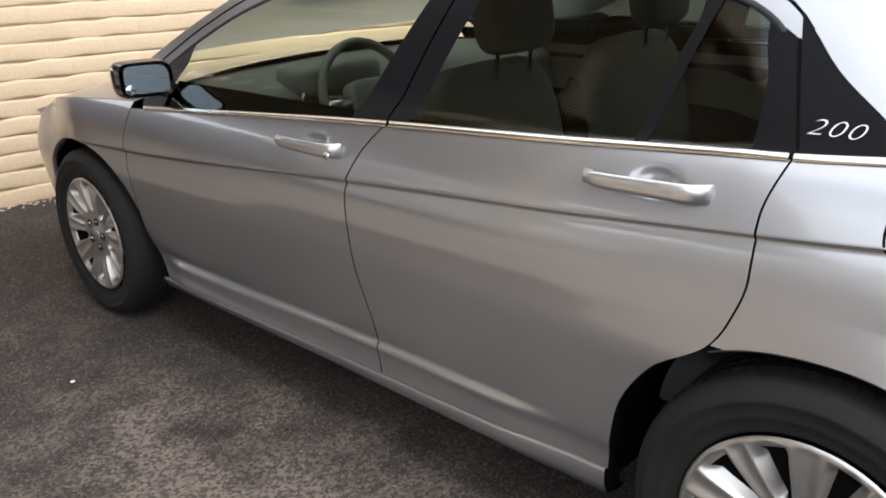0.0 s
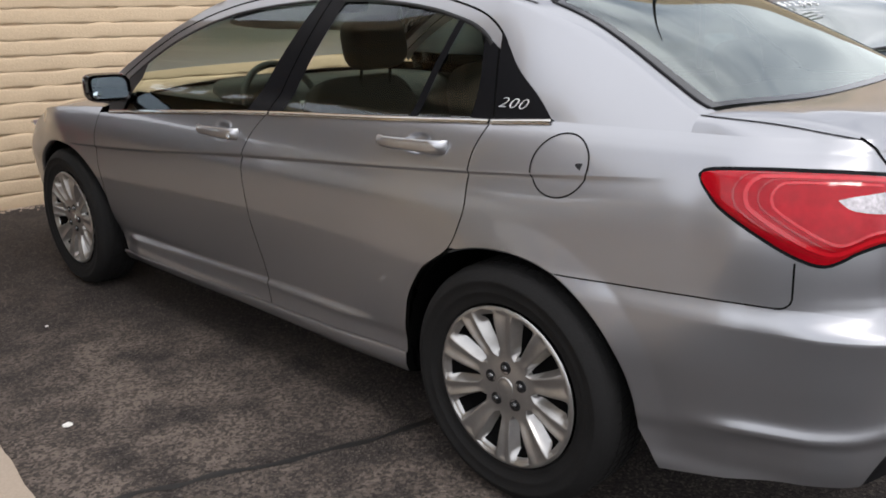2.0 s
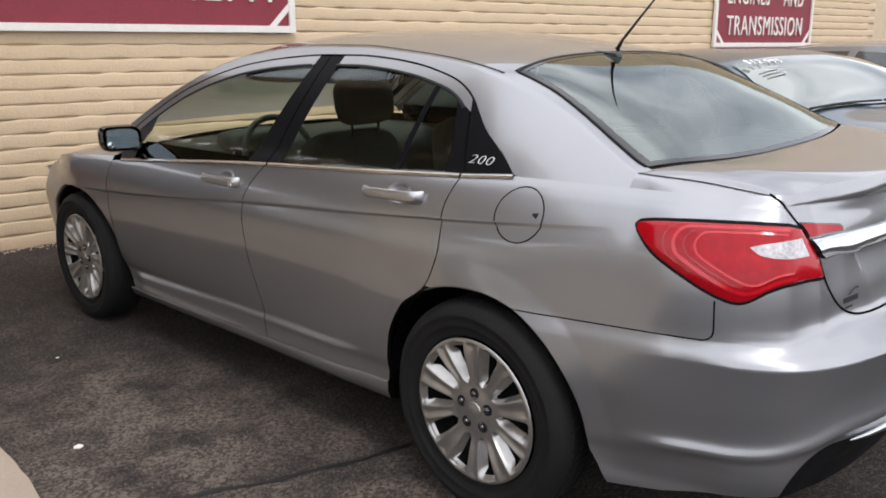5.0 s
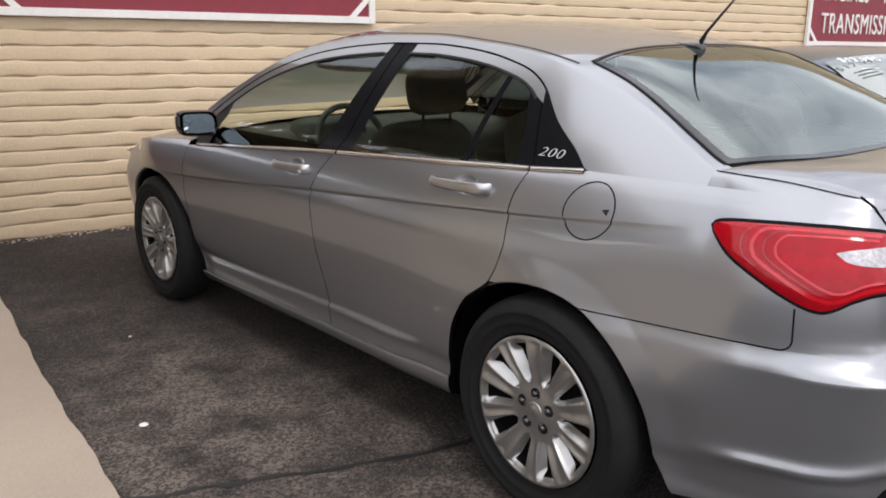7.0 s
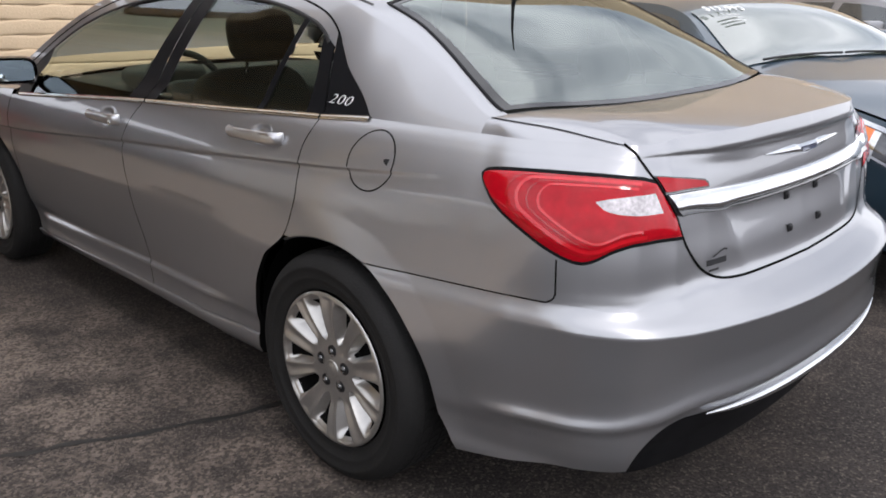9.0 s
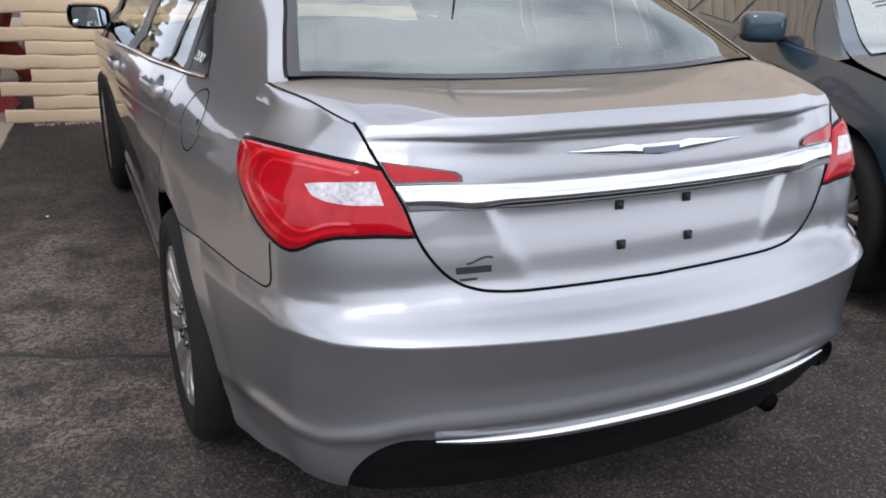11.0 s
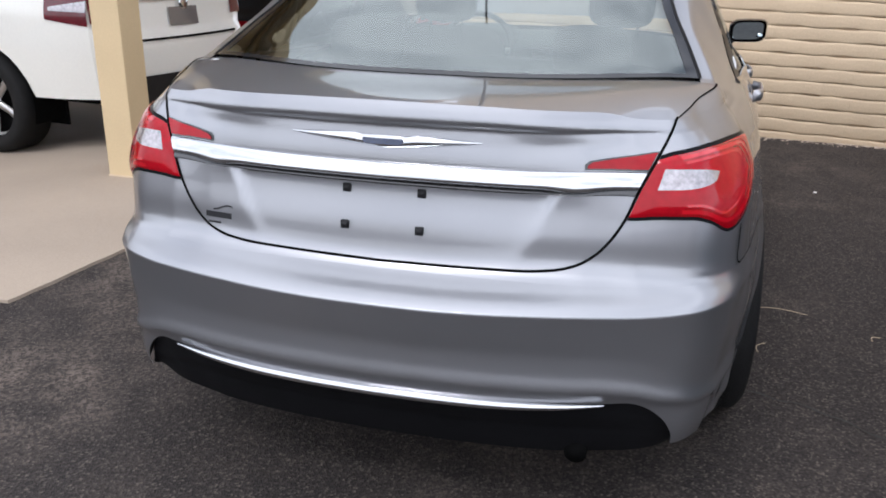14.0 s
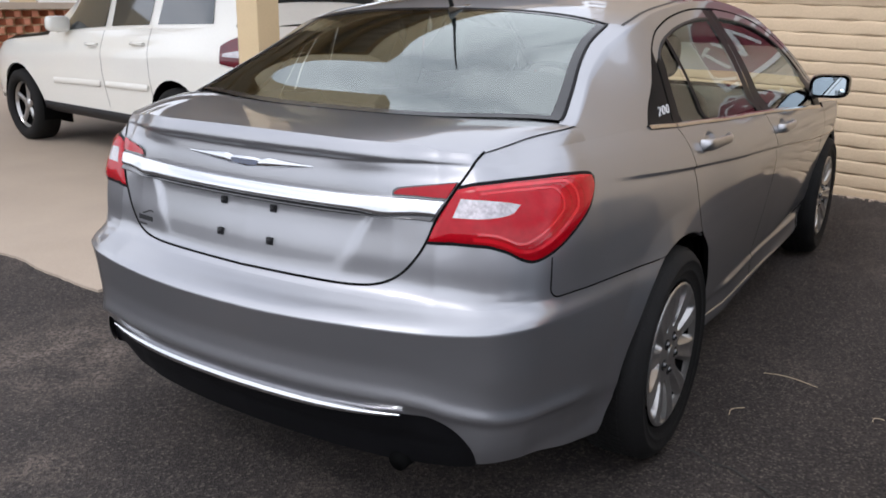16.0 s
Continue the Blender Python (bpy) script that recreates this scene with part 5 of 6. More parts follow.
M["dark_glass"] = mat("dark_window", (0.030, 0.037, 0.039), 0.05, coat=0.5, var=0.1, spec=0.6)
M["lamp_inside"] = mat("headlamp_inside", (0.07, 0.072, 0.078), 0.10, 0.7, coat=1.0, var=0.5, scale=26)
M["amber"] = mat("amber_lens", (0.85, 0.17, 0.01), 0.15, coat=1.0, var=0.1)
M["tin"] = mat("ribbed_roof_sheet", (0.64, 0.57, 0.46), 0.6, var=0.1, scale=3)
M["red_smoked"] = mat("smoked_red_lens", (0.10, 0.004, 0.010), 0.15, coat=0.6, var=0.2, scale=18)
M["straw"] = mat("dry_straw", (0.55, 0.45, 0.30), 0.8, var=0.15)
M["pebble"] = mat("pebble", (0.45, 0.36, 0.28), 0.9, var=0.3, scale=20)



def fall(x):
    """The lot falls away a little under the canopy."""
    return -0.10 * float(smooth(-2.75, -4.3, x))


edges = [-400, -60, -20, -8] + list(np.linspace(-4.4, -2.6, 13)) + [0, 8, 20, 60, 400]
ground = mesh_object("ground", grid_mesh([[(x, y, fall(x)) for x in edges] for y in (-400, -60, -20, -8, 0, 8, 20, 60, 400)]), M["asphalt"], smooth=False)
tagged(ground, "dark worn asphalt with dusty patches", "ground", kind="structure")

# concrete slab with a ragged edge where the asphalt stops
rng = np.random.RandomState(7)
cols = [-30, -20, -12, -8] + list(np.linspace(-6, -2.02, 110))
front = [0.04 - 0.10 * float(smooth(-2.9, -1.9, x)) + 0.008 * math.sin(x * 11) + rng.uniform(-0.005, 0.005) for x in cols]
rows = []
for v in np.linspace(0, 1, 240):
    y_end = front[-1] + (14 - front[-1]) * v
    x_end = -1.885 + 0.093 * min(y_end, 4.7) + 0.007 * math.sin(y_end * 2.3) + 0.004 * math.sin(y_end * 11) + rng.uniform(-0.003, 0.003)
    row = [(x, f + (14 - f) * v, fall(x) + 0.014) for x, f in zip(cols, front)] + [(x_end - 0.004, y_end, 0.014), (x_end, y_end, -0.01)]
    if v == 0:
        rows.append([(x, y, z - 0.024) for x, y, z in row])
    rows.append(row)
bm = grid_mesh(rows)
tagged(mesh_object("pavement", bm, M["concrete"], smooth=False), "pale tan concrete slab with a ragged edge", "pavement", kind="structure")

# building: front wall with a core, side wall, soffit
COURSE, LEN = 0.1016, 0.406
X0 = -1.31
core = box(X0 + 0.012, 0.014, -0.2, 16, 0.32, 5.0)
wall = mesh_object("wall_front", core, M["mortar"], smooth=False)
wall.matrix_world = WALL
tagged(wall, "tan painted wall of rounded slump blocks", "wall", kind="structure")
side_wall = mesh_object("wall_side", box(X0 + 0.012, 0.32, -0.2, X0 + 0.32, 12, 5.0), M["mortar"], smooth=False)
side_wall.matrix_world = WALL
tagged(side_wall, "tan painted side wall of the building", "wall", kind="structure")


def block_mesh(seed, length=LEN):
    """One slump block: a bulging face with a drooping lower edge."""
    r = np.random.RandomState(seed)
    w, h = length, COURSE - 0.0015
    nx, nz = 13, 7
    bulge, sag = 0.0125, 0.0
    ph = r.uniform(0, 6.28, 3)
    rows = []
    for j in range(nz):
        t = j / (nz - 1)
        row = []
        for i in range(nx):
            s = i / (nx - 1)
            ex, ez = 1 - 0.10 * abs(2 * s - 1) ** 20, math.sin(math.pi * (0.20 + 0.60 * t)) ** 0.8
            y = -(bulge * ez * ex) + 0.006 + 0.0030 * math.sin(math.tau * s) * math.sin(ph[0]) * ez
            z = h * (t - 0.5) + (0.006 * math.sin(math.tau * s) * math.sin(ph[1]) + 0.003 * math.sin(2 * math.tau * s) * math.sin(ph[0])) * (1 if j in (0, nz - 1) else 0.6) + sag * (1 - t) * 0.6
            row.append((w * (s - 0.5), y, z))
        rows.append(row)
    rows = [[(x, 0.03, z) for x, _, z in rows[0]]] + rows + [[(x, 0.03, z) for x, _, z in rows[-1]]]
    return grid_mesh(rows, flip=False)


# canopy over the slab: posts, beams, ribbed sheet
post = thing("canopy_post", "square tan painted post of the canopy", "post", pose(-2.63, 1.86, 0, 0, 0, -2))
part("shaft", box(-0.10, -0.10, 0.012, 0.10, 0.10, 3.02, 0.008), M["post"], post, smooth=False)
part("base_collar", box(-0.106, -0.106, 0.010, 0.106, 0.106, 0.022, 0.006), M["mortar"], post, smooth=False)
tagged(post, group="posts of the canopy")
for x, y in ((-9.6, 1.4), (-2.6, 13.2), (-9.6, 13.2)):
    copy_thing(post, pose(x, y, fall(x), 0, 0, -2))
canopy = thing("canopy", "tan canopy with a ribbed metal roof over the slab", "canopy")
part("beam", box(-2.88, 1.3, 3.02, -2.60, 14.0, 3.24, 0.01), M["post"], canopy, smooth=False)
part("beam", box(-9.74, 1.3, 3.02, -9.46, 14.0, 3.24, 0.01), M["post"], canopy, smooth=False)
part("fascia", box(-10.2, 1.20, 3.14, -1.95, 1.26, 3.42, 0.005), M["post"], canopy, smooth=False)
part("fascia", box(-2.01, 1.26, 3.14, -1.95, 14.2, 3.42, 0.005), M["post"], canopy, smooth=False)
rows = []
ys = np.linspace(1.26, 14.2, 360)
for x in (-10.2, -2.01):
    rows.append([(x, y, 3.30 + 0.022 * (1 if (y * 5.2) % 1 < 0.5 else -1)) for y in ys])
part("roof_sheet", grid_mesh(rows), M["tin"], canopy, "ribbed metal roof sheet", smooth=False)
for k in range(9):
    x = -2.4 - k * 0.95
    part("purlin", box(x - 0.03, 1.26, 3.20, x + 0.03, 14.2, 3.275), M["post"], canopy, smooth=False)


# ---------------------------------------------------------------- signs
def sign(name, label, x0, x1, z0, z1, lines):
    s = thing(name, label, "sign", WALL @ pose(0, 0, 0))
    part("board", box(x0, -0.045, z0, x1, -0.020, z1, 0.002), M["maroon"], s, smooth=False)
    f = 0.055
    for a in ((x0 - 0.005, -0.06, z0 - f, x1 + 0.005, -0.022, z0), (x0 - 0.005, -0.06, z1, x1 + 0.005, -0.022, z1 + f), (x0 - f, -0.062, z0 - f, x0, -0.024, z1 + f), (x1, -0.062, z0 - f, x1 + f, -0.024, z1 + f)):
        part("frame_board", box(*a, 0.003), M["white_wood"], s, "white painted frame board", smooth=False)
    for sx, sz in ((1, 1), (1, -1), (-1, 1), (-1, -1)):
        cx, cz = (x1 if sx > 0 else x0), (z1 if sz > 0 else z0)
        bm = box(-0.13, -0.055, -0.022, 0.13, -0.03, 0.022, 0.002)
        o = part("corner_brace", bm, M["white_wood"], s, smooth=False)
        o.matrix_basis = pose(cx - sx * 0.075, 0, cz - sz * 0.075, 0, 45 * sx * sz, 0)
    for words, x, z, size, stretch in lines:
        bm = text_bm(words, size, 0.006, 0, "CENTER", 1.12)
        bm.transform(Matrix.Diagonal((stretch, 1.0, 1.0, 1.0)))
        bm.transform(pose(x, -0.052, z, 90, 0, 0))
        part("lettering", bm, M["white_wood"], s, "white block letters", smooth=False)
    return s


sign("consignment_sign", "maroon sign with white letters and a white frame", -1.15, 1.655, 1.55, 2.36, (("CONSIGNMENT", 0.25, 1.735, 0.52, 0.66),))
sign("transmission_sign", "maroon sign with two lines of white letters", 7.90, 10.30, 1.41, 2.21, (("ENGINES", 8.62, 1.91, 0.36, 0.66), ("AND", 9.78, 1.91, 0.36, 0.66), ("TRANSMISSION", 9.10, 1.51, 0.36, 0.72)))


# ---------------------------------------------------------------- other vehicles
def simple_wheel(radius, width, spokes, material):
    """A plain road wheel, x outwards."""
    t = thing("wheel", "", "")
    r = radius
    part("tyre", lathe([(r * 0.66, width * 0.3), (r * 0.70, width * 0.46), (r * 0.86, width * 0.5), (r * 0.97, width * 0.4), (r, width * 0.2), (r, -width * 0.5), (r * 0.66, -width * 0.5)], 40), M["tyre"], t)
    part("barrel", lathe([(0.001, -0.02), (r * 0.62, -0.02), (r * 0.66, width * 0.36)], 32), M["gap"], t)
    rim = lathe([(r * 0.61, width * 0.18), (r * 0.655, width * 0.30), (r * 0.69, width * 0.34), (r * 0.70, width * 0.30)], 40)
    part("rim", rim, material, t)
    bm = lathe([(0.001, width * 0.26), (r * 0.13, width * 0.25), (r * 0.17, width * 0.18)], 20)
    part("hub", bm, material, t)
    for k in range(spokes):
        a = k * math.tau / spokes + 0.2
        bm = bmesh.new()
        vs = []
        for rr, ww, xx in ((r * 0.12, 0.055, width * 0.22), (r * 0.40, 0.048, width * 0.20), (r * 0.65, 0.062, width * 0.24)):
            for q, dx in ((-1, -0.02), (-0.7, 0), (0.7, 0), (1, -0.02)):
                vs.append(bm.verts.new((xx + dx, rr * math.cos(a) - q * ww / 2 * math.sin(a) * r / 0.36, rr * math.sin(a) + q * ww / 2 * math.cos(a) * r / 0.36)))
        for i in range(2):
            for j in range(3):
                bm.faces.new((vs[i * 4 + j], vs[i * 4 + j + 1], vs[i * 4 + j + 5], vs[i * 4 + j + 4]))
        part("spoke", bm, material, t)
    return t


def vehicle(name, label, m, paint, spec):
    """A road vehicle: x to its right, y forwards, the rear axle above the origin."""
    v = thing(name, label, "car", m)
    W, wb, ro, fo = spec["width"] / 2, spec["base"], spec["rear"], spec["front"]
    y0, y1 = -ro, wb + fo
    R, zs = spec["wheel"], spec["sill"]
    belt, top, half = spline(spec["belt"]), spline(spec["top"]), spec["roof_half"]
    ax = (0.0, wb)

    def plan(y):
        a = min((y - y0) / spec["round_rear"], 1.0)
        b = min((y1 - y) / spec["round_front"], 1.0)
        return W * (1 - spec["taper_rear"] * (1 - a) ** 2.2) * (1 - spec["taper_front"] * (1 - b) ** 2.2)

    def section(y, t):
        """Half width and height of the flank at t from the sill (0) to the belt (1)."""
        zb = float(belt(y))
        z = zs + (zb - zs) * t
        k = 1 - 0.055 * max(0.0, 0.45 - t) ** 1.2 / 0.4 - 0.085 * max(0.0, t - 0.70) ** 1.5 / 0.164
        return plan(y) * k, z

    ys = np.unique(np.r_[np.linspace(y0, y1, 46), [a + R * 1.17 * math.cos(q) for a in ax for q in np.linspace(0, math.pi, 15)]])
    for sg in (-1, 1):
        rows = []
        for t in np.linspace(0, 1, 16):
            row = []
            for y in ys:
                hw, z = section(y, t)
                lo = zs
                for a in ax:
                    d = (R * 1.17) ** 2 - (y - a) ** 2
                    if d > 0:
                        lo = max(lo, R + d**0.5)
                zb = float(belt(y))
                z = max(lo, zs) + (zb - max(lo, zs)) * t
                hw, _ = section(y, (z - zs) / (zb - zs))
                row.append((sg * hw, y, z))
            rows.append(row)
        part("flank", grid_mesh(rows, flip=sg < 0), paint, v)
        # lower cladding
        rows = [[(sg * (section(y, 0)[0] - dx), y, zs + dz) for y in np.linspace(R * 1.2, wb - R * 1.2, 12)] for dz, dx in ((-0.10, 0.08), (-0.06, 0.0), (0.012, -0.012), (0.02, 0.01))]
        part("sill", grid_mesh(rows, flip=sg < 0), spec.get("sill_mat", paint), v)
    # ends
    for end, yy, mt in ((0, y0, "tail_panel"), (1, y1, "nose_panel")):
        rows = []
        for t in np.linspace(0, 1, 16):
            row = []
            for s in np.linspace(-1, 1, 21):
                hw, z = section(yy, t)
                z = z if t > 0 else zs - 0.06
                bow = spec["bow"] * (1 - s * s)
                prof = float(spec["tail_profile" if end == 0 else "nose_profile"](t))
                row.append((s * hw, yy + (-1 if end == 0 else 1) * (bow + prof), z))
            rows.append(row)
        # tie the sides of the end panel to the flank
        for r in rows:
            for k in (0, 20):
                r[k] = (r[k][0], yy, r[k][2])
        part(mt, grid_mesh(rows, flip=end == 1), paint, v)
    # bonnet, boot and roof in one skin along the middle
    ys2 = np.linspace(y0, y1, 70)
    rows = []
    for y in ys2:
        zb, zt = float(belt(y)), float(top(y))
        hw, _ = section(y, 1)
        g = min(max((zt - zb) / 0.35, 0), 1)
        roofw = hw + (half - hw) * g
        row = []
        for s in np.linspace(-1, 1, 25):
            row.append((s * roofw, y, zt - (0.045 + 0.02 * g) * abs(s) ** 3 if g > 0.02 else zb + (zt - zb) * (1 - abs(s) ** 3)))
        rows.append(row)
    part("roof", grid_mesh(rows), paint, v)

    def cabin(y, t):
        zb, zt = float(belt(y)), float(top(y)) - 0.06
        hw, _ = section(y, 1)
        g = min(max((zt + 0.06 - zb) / 0.35, 0), 1)
        rw = hw + (half - hw) * g
        return hw + (rw - hw) * t, zb + (zt - zb) * t

    c0, c1 = spec["cabin"]
    for sg in (-1, 1):
        rows = [[(sg * cabin(y, t)[0], y, cabin(y, t)[1]) for y in np.linspace(c0, c1, 50)] for t in np.linspace(-0.05, 1.06, 8)]
        part("cabin_side", grid_mesh(rows, flip=sg < 0), paint, v)
        for w0, w1, lean0, lean1 in spec["windows"]:
            rows = []
            for t in np.linspace(0.06, 0.90, 8):
                row = []
                for s in np.linspace(0, 1, 16):
                    y = w0 + lean0 * t + (w1 + lean1 * t - w0 - lean0 * t) * s
                    hw, z = cabin(y, t)
                    row.append((sg * (hw + 0.006), y, z))
                rows.append(row)
            part("side_window", grid_mesh(rows, flip=sg < 0), M["dark_glass"], v, "dark side window")
        for yd in spec["seams"]:
            rows = [[(sg * (section(yd + 0.05 * t, t)[0] + 0.002), yd + 0.05 * t + w, section(yd, t)[1]) for w in (-0.003, 0.003)] for t in np.linspace(0.08, 1, 8)]
            part("door_gap", grid_mesh(rows, flip=sg > 0), M["gap"], v)
            hw, z = section(yd + 0.18, 0.84)
            o = part("door_handle", tube_mesh([(sg * (hw + 0.004), yd + 0.10, z), (sg * (hw + 0.035), yd + 0.13, z), (sg * (hw + 0.035), yd + 0.27, z), (sg * (hw + 0.004), yd + 0.30, z)], 0.014, 8), spec.get("handle", paint), v)
        ym = c1 - spec["mirror_back"]
        hw, z = cabin(ym, 0.12)
        mo = part("side_mirror", cushion(0.22, 0.13, 0.15, 0.5), spec.get("mirror_mat", M["black"]), v)
        mo.matrix_basis = pose(sg * (hw + 0.12), ym, z + 0.04)
        for a in ax:
            prof = [[(sg * x, a + R * 1.17 * math.cos(q), R + R * 1.17 * math.sin(q)) for q in np.linspace(-0.3, math.pi + 0.3, 24)] for x in (W - 0.30, W - 0.03)]
            part("wheel_housing", grid_mesh(prof, flip=sg > 0), M["gap"], v)
            part("wheel_back", box(min(sg * (W - 0.32), sg * (W - 0.30)), a - R * 1.2, 0.2, max(sg * (W - 0.32), sg * (W - 0.30)), a + R * 1.2, R * 2.2), M["gap"], v, smooth=False)
    # windscreens: panes on the sloping parts of the skin
    for w0, w1, nm in spec["screens"]:
        rows = []
        for y in np.linspace(w0, w1, 14):
            zb, zt = float(belt(y)), float(top(y))
            hw, _ = section(y, 1)
            g = min(max((zt - zb) / 0.35, 0), 1)
            rw = (hw + (half - hw) * g) * 0.90
            rows.append([(s * rw, y, zt - (0.045 + 0.02 * g) * abs(s * 0.9) ** 3 + 0.008) for s in np.linspace(-1, 1, 17)])
        part(nm, grid_mesh(rows), spec.get("screen_mat", M["dark_glass"]), v, "window with sky reflected in it")
    part("underbody", box(-W + 0.28, y0 + 0.15, zs - 0.06, W - 0.28, y1 - 0.15, zs + 0.05), M["gap"], v, smooth=False)
    wh = simple_wheel(R, spec["tyre_w"], spec["spokes"], spec["rim_mat"])
    wh.parent = v
    track = W - spec["tyre_w"] / 2 + 0.012
    wh.matrix_basis = pose(track, 0, R)
    for x, y, turn in ((track, wb, 25), (-track, 0, 50), (-track, wb, 10)):
        w2 = copy_thing(wh, pose(x, y, R, turn))
        w2.matrix_basis = pose(x, y, R, turn) @ (Matrix.Scale(-1, 4, (1, 0, 0)) if x < 0 else Matrix())
    v["half"] = W
    return v, section, cabin, plan


def on_end(spec, section, end, x, t):
    """A point on the tail (0) or nose (1) panel."""
    yy = -spec["rear"] if end == 0 else spec["base"] + spec["front"]
    hw, z = section(yy, t)
    s = min(max(x / hw, -1), 1)
    d = spec["bow"] * (1 - s * s) + float(spec["tail_profile" if end == 0 else "nose_profile"](t)) * (1 if abs(s) < 1 else 0)
    return x, yy + (-1 if end == 0 else 1) * d, z


def end_patch(spec, section, end, x0, x1, t0, t1, lift, n=12, m=6, curve=0.0):
    rows = []
    for j in np.linspace(0, 1, m):
        row = []
        for i in np.linspace(0, 1, n):
            x = x0 + (x1 - x0) * i
            p = on_end(spec, section, end, x, t0 + (t1 - t0) * j + curve * i * i)
            row.append((p[0], p[1] + (-lift if end == 0 else lift), p[2]))
        rows.append(row)
    return grid_mesh(rows, flip=(end == 1) != (x1 < x0))


def corner_patch(section, ya, yb, ta, tb, sg, lift, n=10, m=6):
    """A lamp patch on the flank between ya and yb; ta and tb give its lower and upper edge."""
    rows = []
    for j in np.linspace(0, 1, m):
        row = []
        for i in np.linspace(0, 1, n):
            y = ya + (yb - ya) * i
            t = ta(i) + (tb(i) - ta(i)) * j
            hw, z = section(y, t)
            row.append((sg * (hw + lift), y, z))
        rows.append(row)
    return grid_mesh(rows, flip=(sg < 0) != (yb < ya))


flat = spline([(0, 0.02), (0.2, 0.06), (0.45, 0.07), (0.55, 0.02), (0.8, 0.0), (1, -0.02)])
nosep = spline([(0, 0.0), (0.25, 0.07), (0.5, 0.08), (0.75, 0.05), (1, -0.05)])
SUV = dict(width=1.91, base=2.915, rear=0.93, front=0.90, wheel=0.375, sill=0.44, tyre_w=0.255, roof_half=0.68, round_rear=0.55, round_front=0.8, taper_rear=0.13, taper_front=0.16, bow=0.10, tail_profile=flat, nose_profile=nosep,
           belt=[(-0.93, 1.27), (0.5, 1.22), (1.8, 1.15), (2.6, 1.09), (3.3, 1.03), (3.81, 0.90)], top=[(-0.93, 1.29), (-0.86, 1.42), (-0.62, 1.74), (-0.45, 1.79), (0.4, 1.84), (1.2, 1.83), (1.62, 1.75), (2.30, 1.28), (2.45, 1.20), (3.2, 1.12), (3.7, 0.98), (3.81, 0.91)],
           cabin=(-0.75, 2.30), windows=((-0.52, 0.28, 0.15, 0.0), (0.42, 1.05, -0.02, 0.02), (1.16, 2.15, 0.0, -0.55)), seams=(0.32, 1.12), screens=((1.70, 2.26, "windshield"), (-0.84, -0.64, "rear_window")), mirror_back=0.42, spokes=5, rim_mat=M["alloy"], sill_mat=M["black"], mirror_mat=M["white_paint"])
white, sec_w, _, _ = vehicle("white_suv", "white estate car with five-spoke wheels, under a canopy", pose(-4.03, 3.31, -0.084, 0, 0, 82.3), M["white_paint"], SUV)
for sg in (-1, 1):
    lo, hi = (lambda i: 0.60 + 0.06 * i), (lambda i: 0.93 - 0.10 * i * i)
    lamp = part("tail_lamp", corner_patch(sec_w, -0.93, -0.655, lo, hi, sg, 0.006, 12), M["red_smoked"], white, "dark red tail lamp with a clear band")
    part("lens", corner_patch(sec_w, -0.93, -0.69, lambda i: 0.71 + 0.02 * i, lambda i: 0.80 - 0.04 * i, sg, 0.010, 10), M["clear"], lamp)
    part("lens", end_patch(SUV, sec_w, 0, sg * 0.66, sg * 0.83, 0.62, 0.93, 0.008), M["red_smoked"], lamp)
    part("reflector", end_patch(SUV, sec_w, 0, sg * 0.56, sg * 0.76, 0.30, 0.36, 0.006), M["red"], white)
for sg in (-1, 1):
    for ya, yb in ((0.38, 1.10), (1.20, 2.12)):
        rows = [[(sg * (sec_w(y, 0.36)[0] + dx), y, sec_w(y, 0.36)[1] + dz) for y in np.linspace(ya, yb, 12)] for dz, dx in ((-0.030, 0.001), (-0.024, 0.012), (0.020, 0.012), (0.028, 0.001))]
        part("door_moulding", grid_mesh(rows, flip=sg < 0), M["white_paint"], white)
part("bright_strip", end_patch(SUV, sec_w, 0, -0.42, 0.42, 0.78, 0.83, 0.016), M["silver"], white)
part("plate", end_patch(SUV, sec_w, 0, -0.16, 0.16, 0.56, 0.72, 0.014), M["grey_paint"], white, "blank grey plate")
part("emblem", lathe([(0.0, 0.006), (0.045, 0.006), (0.05, 0.0)], 24), M["chrome"], white).matrix_basis = pose(0, -1.055, 1.06, 0, 0, -90)
part("lower_bumper", end_patch(SUV, sec_w, 0, -0.79, 0.79, -0.10, 0.16, 0.010, 24), M["black"], white, "dark lower bumper")
part("tailgate_gap", end_patch(SUV, sec_w, 0, -0.62, 0.62, 0.455, 0.475, 0.010, 20), M["gap"], white)

BOX = dict(SUV, width=1.80, base=2.57, rear=0.80, front=0.85, wheel=0.35, sill=0.42, roof_half=0.70, taper_rear=0.05, bow=0.05, belt=[(-0.8, 1.08), (1.2, 1.08), (2.4, 1.04), (3.42, 0.92)], top=[(-0.8, 1.10), (-0.78, 1.30), (-0.70, 1.60), (-0.5, 1.68), (1.0, 1.70), (1.35, 1.64), (1.85, 1.14), (3.1, 1.06), (3.42, 0.93)], cabin=(-0.72, 1.85), windows=((-0.5, 0.25, 0.05, 0.0), (0.35, 0.95, 0, 0), (1.05, 1.75, 0, -0.35)), seams=(0.30, 1.0), screens=((1.42, 1.82, "windshield"), (-0.77, -0.70, "rear_window")), mirror_mat=M["black"], sill_mat=M["black"])
dark, sec_d, _, _ = vehicle("black_suv", "boxy black estate car with square tail lamps", pose(-4.5, 7.5, -0.086, 0, 0, 50), M["black_paint"], BOX)
